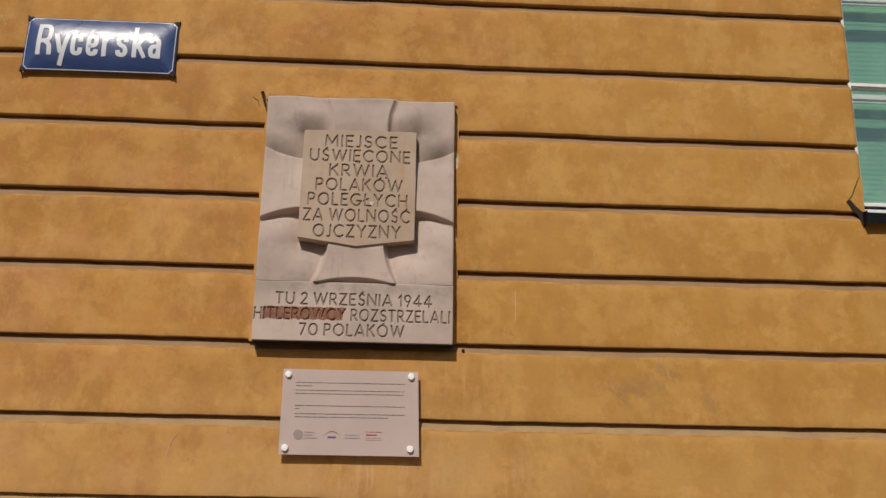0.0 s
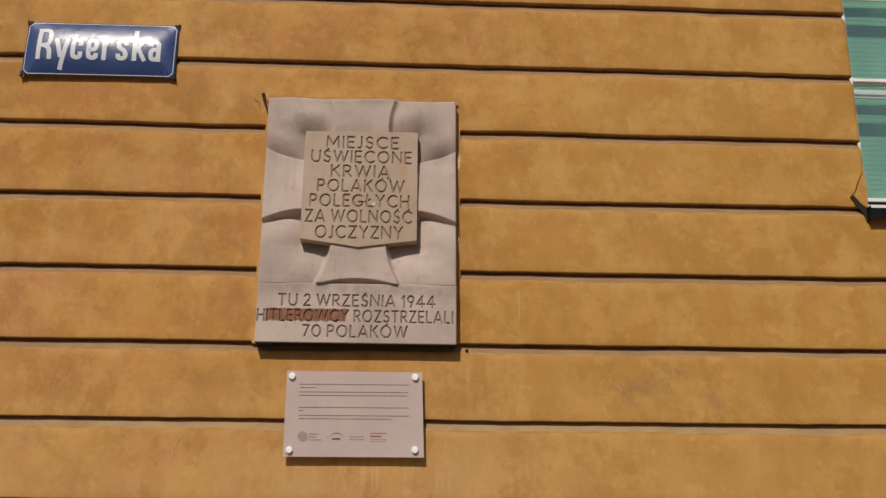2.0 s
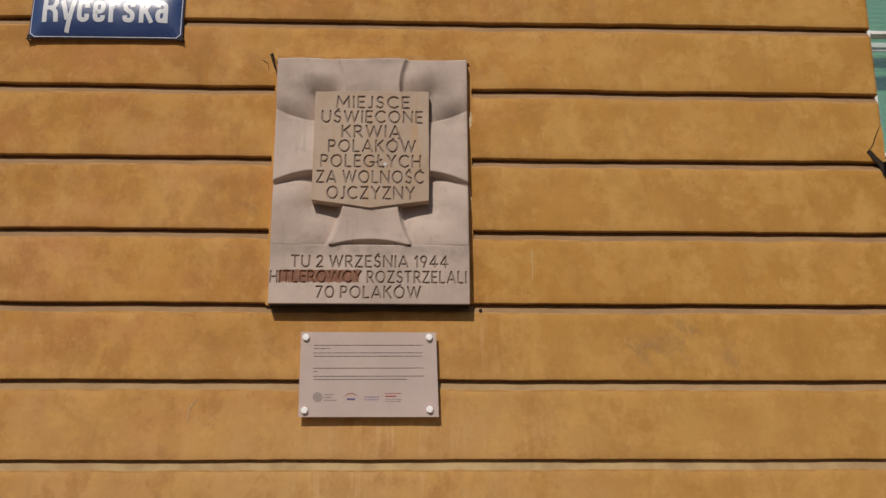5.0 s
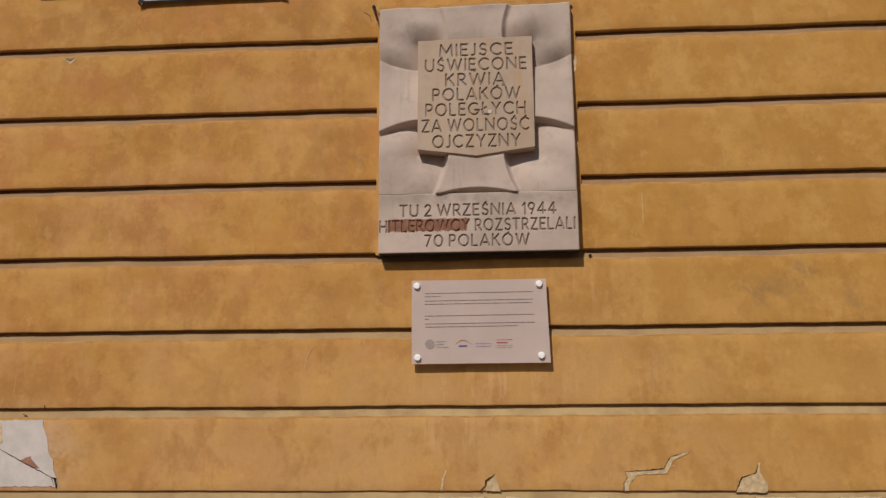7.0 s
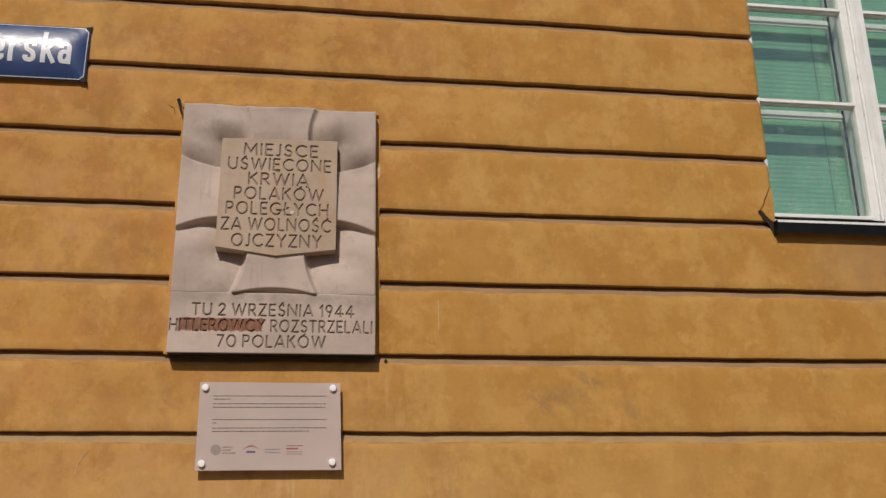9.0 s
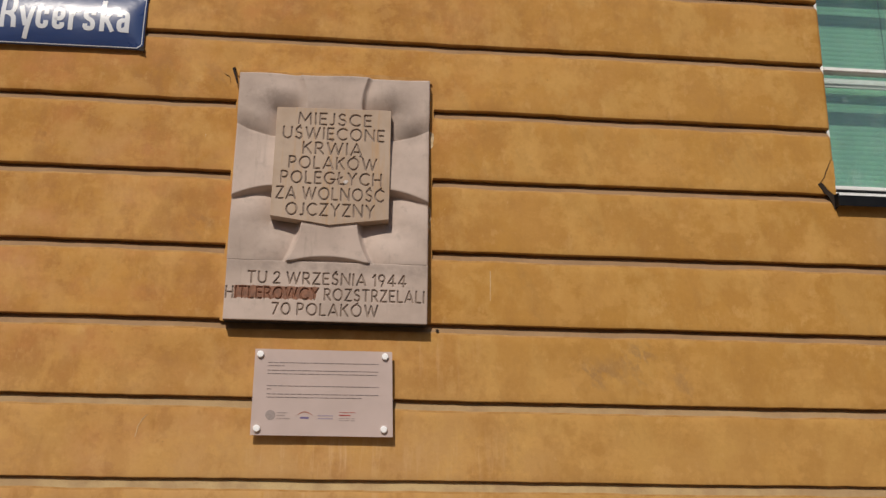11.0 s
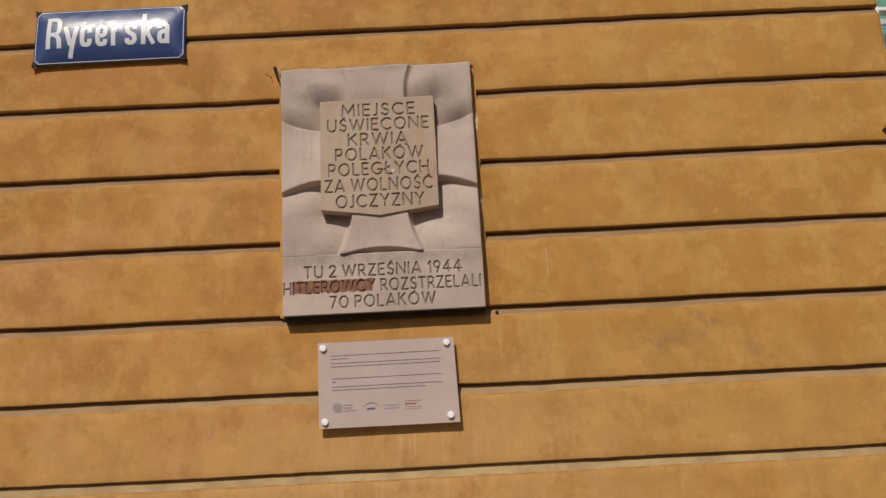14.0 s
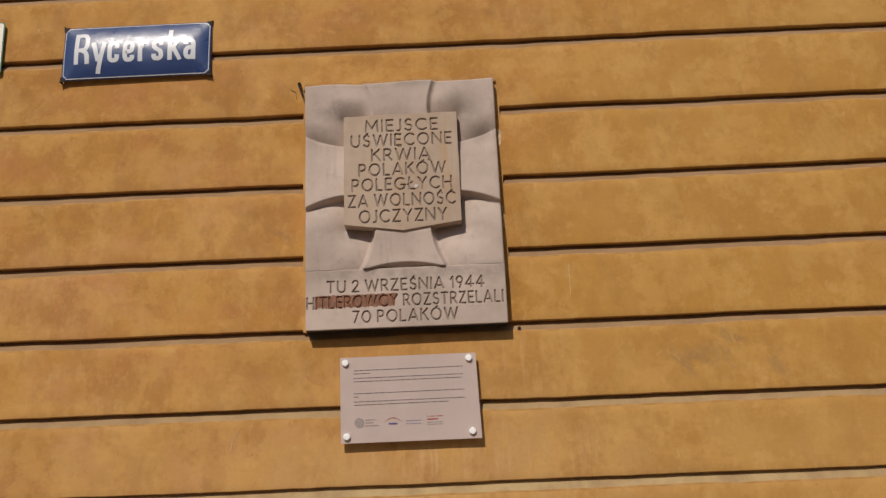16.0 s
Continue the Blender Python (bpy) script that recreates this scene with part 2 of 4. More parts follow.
def enamel(name, color, rough=0.05):
    k = Mat(name, rough)
    dirt = k.noise(30, 5, 0.7)
    k.color(k.mix(k.ramp(dirt, 0.55, 0.85, 0, 0.3), color, tuple(0.5 * v + 0.01 for v in color)))
    k.rough(k.ramp(k.noise(14, 4), 0.3, 0.75, 0.27, 0.42))
    k.b.inputs["Coat Weight"].default_value = 1.0
    k.b.inputs["Coat Roughness"].default_value = rough
    # hand-made sheet: slight waves that break the reflection up
    k.bump(k.math("ADD", k.noise(22, 2), k.math("MULTIPLY", k.noise(170, 2), 0.10)), 0.0022, 0.5)
    k.t.links.new(k.b.inputs["Normal"].links[0].from_socket, k.b.inputs["Coat Normal"])
    return k.m


def frosted():
    k = Mat("frosted_acrylic", 0.35)
    k.color(k.mix(k.ramp(k.noise(6, 3), 0.3, 0.7), (0.59, 0.475, 0.435), (0.64, 0.515, 0.475)))
    k.b.inputs["Alpha"].default_value = 0.86
    return k.m


def clear_glass():
    """Thin greenish pane: lets light straight through and mirrors the sky by its angle."""
    k = Mat("window_glass", 0.0)
    t = k.t
    clear = t.nodes.new("ShaderNodeBsdfTransparent")
    clear.inputs[0].default_value = (0.95, 0.975, 0.96, 1)
    gloss = t.nodes.new("ShaderNodeBsdfGlossy")
    gloss.inputs["Roughness"].default_value = 0.0
    wave = k.node("ShaderNodeBump", Height=k.noise(2.5, 2))
    wave.inputs["Distance"].default_value = 0.004
    wave.inputs["Strength"].default_value = 0.06
    t.links.new(wave.outputs[0], gloss.inputs["Normal"])
    facing = t.nodes.new("ShaderNodeLayerWeight")
    facing.inputs["Blend"].default_value = 0.5
    fac = k.math("ADD", k.math("MULTIPLY", k.math("POWER", facing.outputs["Facing"], 4.0), 0.7), 0.09)
    mix = t.nodes.new("ShaderNodeMixShader")
    t.links.new(fac, mix.inputs[0])
    t.links.new(clear.outputs[0], mix.inputs[1])
    t.links.new(gloss.outputs[0], mix.inputs[2])
    # a dust film that also paints in cloud reflections and lifts the blind's shade
    dust_veil = t.nodes.new("ShaderNodeBsdfDiffuse")
    dust_veil.inputs[0].default_value = (0.64, 0.80, 0.74, 1)
    film = t.nodes.new("ShaderNodeMixShader")
    cloud_spots = k.math("MULTIPLY", k.ramp(k.noise(5, 3), 0.42, 0.62), k.ramp(k.noise(24, 4, 0.65), 0.42, 0.62, 0, 0.06))
    t.links.new(k.math("ADD", cloud_spots, 0.016), film.inputs[0])
    t.links.new(mix.outputs[0], film.inputs[1])
    t.links.new(dust_veil.outputs[0], film.inputs[2])
    t.links.new(film.outputs[0], t.nodes["Material Output"].inputs[0])
    return k.m


M_OCHRE, M_GROOVE, M_WORN, M_STONE, M_SHIELD = ochre(), groove(), worn(), stone(), shield_stone()
M_CORE = simple("bare_wall_plaster", (0.45, 0.42, 0.38), 0.9, bump=0.003)
M_SKYBLOCK = simple("cream_render", (0.42, 0.32, 0.20), 0.9, scale=2, bump=0.003)
M_PAVE = simple("grey_paving", (0.25, 0.195, 0.145), 0.9, scale=3, bump=0.003)
M_WHITE = chipped_paint()
M_SILL = simple("black_sheet_metal", (0.008, 0.008, 0.009), 0.45, 0.0, 0.4, 12, spec=0.25)
M_BLUE = enamel("blue_enamel", (0.028, 0.055, 0.165), 0.05)
M_LETTER = enamel("white_enamel", (0.68, 0.69, 0.72), 0.06)
M_RUST = simple("rusty_iron", (0.032, 0.019, 0.014), 0.8, 0.2, 0.5, 60, bump=0.001)
# white non-metal: the sky's reflection is put into the base colour
M_SKYWHITE = simple("sky_white_steel", (0.97, 0.97, 0.97), 0.5, 0.0, 0.03, 80, spec=1.0)
M_ACRYL = frosted()
M_PRINT = simple("dark_grey_print", (0.16, 0.13, 0.125), 0.6, vary=0.3, scale=300)
M_PRINT_BLUE = simple("blue_print", (0.33, 0.28, 0.38), 0.6)
M_PRINT_NAVY = simple("navy_print", (0.13, 0.10, 0.25), 0.6)
M_PRINT_RED = simple("red_print", (0.42, 0.07, 0.06), 0.6)
M_PRINT_ORANGE = simple("orange_print", (0.45, 0.16, 0.1), 0.6)
M_PRINT_PALE = simple("pale_grey_print", (0.37, 0.305, 0.285), 0.6, scale=200)
M_GLASS = clear_glass()
M_BLIND = simple("green_blind_slat", (0.43, 0.86, 0.60), 0.55, vary=0.15, scale=8)
M_CORD = simple("dark_cord", (0.16, 0.26, 0.2), 0.8)
M_ROOM = simple("room_wall_paint", (0.4, 0.42, 0.38), 0.9)
M_REDPAINT = simple("red_brown_smeared_paint", (0.29, 0.13, 0.075), 0.7, vary=0.45, scale=45, bump=0.001)
M_HYDRANT = enamel("white_sign_enamel", (0.86, 0.81, 0.69), 0.25)
M_GREEN = simple("green_sign_paint", (0.05, 0.22, 0.13), 0.5)
M_GREYTXT = simple("blue_grey_sign_paint", (0.12, 0.14, 0.25), 0.6)
M_BARE = simple("exposed_pale_plaster", (0.72, 0.54, 0.32), 0.95, vary=0.4, scale=40, bump=0.003)
M_SCUFF = simple("scuffed_pale_ochre", (0.62, 0.41, 0.20), 0.95, vary=0.3, scale=60)
M_PATCH = simple("grey_white_patch_paint", (0.66, 0.60, 0.57), 0.9, vary=0.18, scale=12, bump=0.002)
M_BRICK = simple("exposed_red_brick", (0.42, 0.2, 0.13), 0.95, vary=0.35, scale=60, bump=0.003)
M_LETTERDARK = simple("dark_letter_stone", (0.35, 0.27, 0.22), 0.85, vary=0.5, scale=28, bump=0.001)
# near-black stone: the underside's shade is put into its colour
M_UNDERSHADE = simple("underside_shade_stone", (0.045, 0.034, 0.03), 0.95, vary=0.4, scale=18, bump=0.002)
M_CRACK = simple("dark_crack", (0.03, 0.018, 0.01), 1.0)


# ---- mesh helpers ----
def finish(name, bm, mat, smooth=False):
    me = bpy.data.meshes.new(name)
    bmesh.ops.recalc_face_normals(bm, faces=bm.faces)
    if smooth:
        for f in bm.faces:
            f.smooth = True
    bm.to_mesh(me)
    bm.free()
    for m in mat if isinstance(mat, (list, tuple)) else (mat,):
        me.materials.append(m)
    return me


def part(name, bm, mat, parent=None, label="", smooth=False):
    ob = new(name, finish(name, bm, mat, smooth) if isinstance(bm, bmesh.types.BMesh) else bm)
    if parent:
        ob.parent = parent
    if label:
        ob["label"] = label
    return ob


def thing(name, label, category, group="", kind="", at=(0, 0, 0)):
    ob = new(name)
    ob.empty_display_size = 0.1
    ob.location = at
    return tagged(ob, label, category, group, kind)


def box(x0, x1, y0, y1, z0, z1, bevel=0.0, bm=None):
    bm = bm or bmesh.new()
    m = Matrix.Translation(((x0 + x1) / 2, (y0 + y1) / 2, (z0 + z1) / 2)) @ Matrix.Diagonal((x1 - x0, y1 - y0, z1 - z0, 1))
    made = bmesh.ops.create_cube(bm, size=1.0, matrix=m)["verts"]
    if bevel:
        edges = list({e for v in made for e in v.link_edges})
        bmesh.ops.bevel(bm, geom=edges, offset=bevel, segments=2, affect="EDGES", profile=0.6)
    return bm


def slab_of(points, y0, y1, bm=None):
    """A flat plate with the outline (x, z), from y0 to y1."""
    bm = bm or bmesh.new()
    a = [bm.verts.new((x, y0, z)) for x, z in points]
    b = [bm.verts.new((x, y1, z)) for x, z in points]
    bm.faces.new(a)
    bm.faces.new(b[::-1])
    for i in range(len(a)):
        j = (i + 1) % len(a)
        bm.faces.new((a[i], b[i], b[j], a[j]))
    return bm


def ragged(points, step=0.012, amount=0.004, seed=1.0):
    """The outline with its sides broken up unevenly."""
    out = []
    for i, (x, z) in enumerate(points):
        x2, z2 = points[(i + 1) % len(points)]
        n = max(1, int(math.hypot(x2 - x, z2 - z) / step))
        for j in range(n):
            px, pz = x + (x2 - x) * j / n, z + (z2 - z) * j / n
            out.append((px + amount * noise.noise((px * 70, pz * 70, seed)), pz + amount * noise.noise((px * 70, pz * 70, seed + 9))))
    return out


def tube(points, radius, segments=8):
    bm = bmesh.new()
    rings = []
    for i, p in enumerate(points):
        p = Vector(p)
        d = (Vector(points[min(i + 1, len(points) - 1)]) - Vector(points[max(i - 1, 0)])).normalized()
        q = d.to_track_quat("Z", "Y").to_matrix()
        r = radius[i] if isinstance(radius, (list, tuple)) else radius
        rings.append([bm.verts.new(p + q @ Vector((r * math.cos(a), r * math.sin(a), 0))) for a in (2 * math.pi * k / segments for k in range(segments))])
    for a, b in zip(rings, rings[1:]):
        for k in range(segments):
            bm.faces.new((a[k], a[(k + 1) % segments], b[(k + 1) % segments], b[k]))
    bm.faces.new(rings[0][::-1])
    bm.faces.new(rings[-1])
    return bm


def turned(profile, segments=24, axis="Y"):
    """A turned body from (radius, height) pairs, its axis along -y."""
    bm = bmesh.new()
    rings = []
    for r, h in profile:
        rings.append([bm.verts.new((r * math.cos(a), -h, r * math.sin(a))) for a in (2 * math.pi * k / segments for k in range(segments))])
    for a, b in zip(rings, rings[1:]):
        for k in range(segments):
            bm.faces.new((a[k], a[(k + 1) % segments], b[(k + 1) % segments], b[k]))
    bm.faces.new(rings[0][::-1])
    bm.faces.new(rings[-1])
    return bm


def evaluated_mesh(ob):
    bpy.context.view_layer.update()
    e = ob.evaluated_get(bpy.context.evaluated_depsgraph_get())
    me = bpy.data.meshes.new_from_object(e)
    data = ob.data
    bpy.data.objects.remove(ob)
    bpy.data.curves.remove(data)
    return me


def text_mesh(body, weight=0.0, extrude=0.0, spacing=1.0):
    cu = bpy.data.curves.new("lettering", "FONT")
    cu.body, cu.size, cu.offset, cu.extrude, cu.space_character = body, 1.0, weight, extrude, spacing
    cu.resolution_u = 4
    return evaluated_mesh(new("lettering", cu))


def caps_box(me):
    xs, ys = [v.co.x for v in me.vertices], [v.co.y for v in me.vertices]
    return min(xs), max(xs), min(ys), max(ys)


CAP = caps_box(text_mesh("H"))[3]


def raised_text(body, x0, x1, z0, cap, y, weight=0.0, depth=0.0015, spacing=1.0):
    """Lettering from x0 to x1 with its baseline at z0 and that cap height, its back at y, standing off the plate by depth."""
    me = text_mesh(body, weight, 1.0, spacing)
    a, b, _, _ = caps_box(me)
    bm = bmesh.new()
    bm.from_mesh(me)
    for v in bm.verts:
        v.co = (x0 + (v.co.x - a) / (b - a) * (x1 - x0), y - depth * (v.co.z + 1) / 2, z0 + v.co.y / CAP * cap)
    bpy.data.meshes.remove(me)
    return bm


def arc(cx, cz, rx, rz, a0, a1, n=14):
    return [(cx + rx * math.cos(radians(a0 + (a1 - a0) * k / n)), cz + rz * math.sin(radians(a0 + (a1 - a0) * k / n))) for k in range(n + 1)]


BOWL = [[(0, 0), (0, 1), (0.22, 1)] + arc(0.22, 0.73, 0.28, 0.27, 90, -90) + [(0, 0.46)]]
ESS = [arc(0.26, 0.75, 0.21, 0.25, 35, 270) + arc(0.25, 0.25, 0.25, 0.25, 90, -150)]
CEE = [arc(0.44, 0.5, 0.44, 0.5, 48, 312)]
RING = [arc(0.43, 0.5, 0.43, 0.5, 90, 450, 24)]
AYE = [[(0, 0), (0.38, 1), (0.76, 0)], [(0.12, 0.27), (0.64, 0.27)]]
EEE = [[(0.46, 1), (0, 1), (0, 0), (0.46, 0)], [(0, 0.52), (0.4, 0.52)]]
ELL = [[(0, 1), (0, 0), (0.44, 0)]]
# capitals of a geometric stonecutter's alphabet: width and strokes, in cap heights
GLYPHS = {}
GLYPHS["A"] = (0.76, AYE)
GLYPHS["Ą"] = (0.76, AYE + [[(0.74, 0), (0.68, -0.11), (0.80, -0.14)]])
GLYPHS["C"] = (0.76, CEE)
GLYPHS["Ć"] = (0.76, CEE + [[(0.40, 1.07), (0.50, 1.16)]])
GLYPHS["E"] = (0.46, EEE)
GLYPHS["Ę"] = (0.46, EEE + [[(0.36, 0), (0.31, -0.1), (0.42, -0.13)]])
GLYPHS["G"] = (0.86, [arc(0.44, 0.5, 0.44, 0.5, 48, 345), [(0.86, 0.40), (0.52, 0.40)]])
GLYPHS["H"] = (0.66, [[(0, 0), (0, 1)], [(0.66, 0), (0.66, 1)], [(0, 0.5), (0.66, 0.5)]])
GLYPHS["I"] = (0.0, [[(0, 0), (0, 1)]])
GLYPHS["J"] = (0.24, [[(0.24, 1), (0.24, 0.2), (0.19, 0.05), (0.08, 0), (0, 0.02)]])
GLYPHS["K"] = (0.58, [[(0, 0), (0, 1)], [(0.54, 1), (0.02, 0.48)], [(0.17, 0.62), (0.58, 0)]])
GLYPHS["L"] = (0.44, ELL)
GLYPHS["Ł"] = (0.44, ELL + [[(-0.12, 0.40), (0.24, 0.62)]])
GLYPHS["M"] = (0.88, [[(0, 0), (0.06, 1), (0.44, 0.25), (0.82, 1), (0.88, 0)]])
GLYPHS["N"] = (0.72, [[(0, 0), (0, 1), (0.72, 0), (0.72, 1)]])
GLYPHS["O"] = (0.86, RING)
GLYPHS["Ó"] = (0.86, RING + [[(0.42, 1.07), (0.52, 1.16)]])
GLYPHS["P"] = (0.5, BOWL)
GLYPHS["R"] = (0.54, BOWL + [[(0.20, 0.46), (0.56, 0)]])
GLYPHS["S"] = (0.5, ESS)
GLYPHS["Ś"] = (0.5, ESS + [[(0.24, 1.07), (0.34, 1.16)]])
GLYPHS["T"] = (0.6, [[(0, 1), (0.6, 1)], [(0.3, 1), (0.3, 0)]])
GLYPHS["U"] = (0.66, [[(0, 1)] + arc(0.33, 0.33, 0.33, 0.33, 180, 360) + [(0.66, 1)]])
GLYPHS["W"] = (1.12, [[(0, 1), (0.28, 0), (0.56, 0.95), (0.84, 0), (1.12, 1)]])
GLYPHS["Y"] = (0.66, [[(0, 1), (0.33, 0.46), (0.66, 1)], [(0.33, 0.46), (0.33, 0)]])
GLYPHS["Z"] = (0.58, [[(0, 1), (0.58, 1), (0, 0), (0.58, 0)]])
GLYPHS["1"] = (0.2, [[(0, 0.76), (0.2, 1), (0.2, 0)]])
GLYPHS["2"] = (0.5, [arc(0.25, 0.74, 0.24, 0.26, 165, -35) + [(0, 0), (0.52, 0)]])
GLYPHS["4"] = (0.62, [[(0.45, 0), (0.45, 1), (0, 0.27), (0.64, 0.27)]])
GLYPHS["7"] = (0.5, [[(0, 1), (0.5, 1), (0.14, 0)]])
GLYPHS["9"] = (0.5, [arc(0.25, 0.70, 0.25, 0.30, -15, 345, 22), [(0.49, 0.62), (0.26, 0)]])
GLYPHS["0"] = (0.72, [arc(0.36, 0.5, 0.36, 0.5, 90, 450, 24)])


def carved_plate(x0, x1, z0, z1, step, lines, cut, face, thick, keep=None, painted=None, half=0.0043, under=0):
    """A plate in (x, z) whose face, at y = -face(x, z), has lines of letters cut into it and given the darker second
    material; painted(x, z) takes the third.
    """
    nu, nz = int((x1 - x0) / step), int((z1 - z0) / step)
    U, Z = np.meshgrid(np.linspace(x0, x1, nu), np.linspace(z0, z1, nz))
    away = np.full(U.shape, 1.0)
    for words, a, b, base, cap in lines:
        pen, placed = 0.0, []
        for ch in words:
            if ch == " ":
                pen += 0.34
                continue
            wide, strokes = GLYPHS[ch]
            placed += [[(pen + px, pz) for px, pz in line] for line in strokes]
            pen += wide + 0.33
        k = (b - a) / (pen - 0.33)
        for line in placed:
            pts = [(a + px * k, base + pz * cap) for px, pz in line]
            for p, q in zip(pts, pts[1:]):
                i0, i1 = max(int((min(p[0], q[0]) - half - x0) / step) - 1, 0), int((max(p[0], q[0]) + half - x0) / step) + 3
                j0, j1 = max(int((min(p[1], q[1]) - half - z0) / step) - 1, 0), int((max(p[1], q[1]) + half - z0) / step) + 3
                x, z = U[j0:j1, i0:i1], Z[j0:j1, i0:i1]
                dx, dz = q[0] - p[0], q[1] - p[1]
                t = np.clip(((x - p[0]) * dx + (z - p[1]) * dz) / max(dx * dx + dz * dz, 1e-12), 0, 1)
                away[j0:j1, i0:i1] = np.minimum(away[j0:j1, i0:i1], np.hypot(x - p[0] - t * dx, z - p[1] - t * dz))
    worn_edge = half * (1 + 0.16 * np.sin(U * 310 + Z * 170) * np.sin(Z * 260 - U * 90))
    inked = np.clip(1.7 * (1 - away / worn_edge), 0, 1)
    keep = keep(U, Z) if keep else np.ones(U.shape, bool)
    rim = np.minimum(np.minimum(U - x0, x1 - U), np.minimum(Z - z0, z1 - Z))
    co = np.stack([U, -face(U, Z) + cut * inked + 0.003 * np.clip(1 - rim / 0.004, 0, 1) ** 2, Z], -1).reshape(-1, 3)
    idx = np.arange(nu * nz).reshape(nz, nu)
    quads = np.stack([idx[:-1, :-1], idx[:-1, 1:], idx[1:, 1:], idx[1:, :-1]], -1).reshape(-1, 4)
    ok = keep.ravel()[quads].all(1)
    quads = quads[ok]
    edges = np.concatenate([quads[:, [0, 1]], quads[:, [1, 2]], quads[:, [2, 3]], quads[:, [3, 0]]])
    code = np.sort(edges, 1) @ np.array([nu * nz, 1])
    _, first, count = np.unique(code, return_index=True, return_counts=True)
    rims = edges[first[count == 1]]
    back = co.copy()
    back[:, 1] = thick
    n0 = len(co)
    sides = np.stack([rims[:, 1], rims[:, 0], rims[:, 0] + n0, rims[:, 1] + n0], 1)
    faces = np.concatenate([quads, sides])
    me = bpy.data.meshes.new("plate")
    me.vertices.add(2 * n0)
    me.vertices.foreach_set("co", np.concatenate([co, back]).ravel())
    me.loops.add(faces.size)
    me.loops.foreach_set("vertex_index", faces.ravel())
    me.polygons.add(len(faces))
    me.polygons.foreach_set("loop_start", np.arange(0, faces.size, 4))
    me.polygons.foreach_set("use_smooth", np.arange(len(faces)) < len(quads))
    which = np.zeros(len(faces), np.int32)
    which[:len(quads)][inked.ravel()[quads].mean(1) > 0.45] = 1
    if painted:
        mid = co[quads].mean(1)
        which[:len(quads)][painted(mid[:, 0], mid[:, 2])] = 2
    which[len(quads):] = np.where(co[rims, 2].max(1) < z0 + step / 2, under, 0)
    me.polygons.foreach_set("material_index", which)
    me.update(calc_edges=True)
    me.validate()
    return me


# ---- ground and wall ----
bm = box(-60, 60, -60, 60, 0.0, 0.22)
tagged(part("ground", bm, M_PAVE), "grey paved street in front of the ochre house wall", "ground", kind="structure")

# unseen wall, added to hold back skylight and warm the shadows
bm = box(-30, 30, -14.3, -14, 0.22, 7.6)
tagged(part("wall_skylight_block", bm, M_SKYBLOCK), "plain cream unseen wall, added across the street to cut skylight", "wall", kind="structure")

JOINTS = [(4.095 + 0.32 * k, 0) for k in range(11, 0, -1)]
JOINTS += [(4.097, 0), (3.777, 0), (3.461, -0.001), (3.143, 0.001), (2.8265, 0.001), (2.5185, 0.001), (2.2075, 0), (1.8965, 0), (1.568, 0), (1.25, 0), (0.93, 0), (0.61, 0), (0.22, 0)]
WIN_X0, WIN_X1, WIN_Z0, WIN_Z1 = 2.225, 3.421, 3.112, 4.90
DEEP, SLOPE = 0.031, 0.042


def joint_z(j, x):
    z, s = JOINTS[j]
    west = 0.0028 * min(max((-0.35 - x) / 0.9, 0.0), 1.0) if 2.4 < z < 3.6 else 0.0
    return z + s * x + west + 0.0035 * noise.noise((x * 2.1, z * 5, 3.0)) + 0.0022 * noise.noise((x * 11, z * 7, 8.0))


def stations(x0, x1):
    """Cross sections along x, close together where the camera looks."""
    near = [x for x in np.arange(-2.7, 3.5, 0.035) if x0 + 0.02 < x < x1 - 0.02]
    far = [x for x in (-8, -6, -5, -4, -3.3, 3.7, 4.3, 5, 6, 8) if x0 + 0.1 < x < x1 - 0.1]
    return [x0] + sorted(near + far) + [x1]


def wall_wave(x, z):
    return 0.0028 * noise.noise((x * 1.7, z * 2.3, 5.0)) + 0.0011 * noise.noise((x * 8, z * 9, 2.0))


def groove_depth(z):
    """Grooves are shallower low on the wall, where they were filled and repainted."""
    return DEEP - 0.012 * min(max((2.4 - z) / 0.5, 0.0), 1.0) - 0.009 * min(max((1.85 - z) / 0.25, 0.0), 1.0)


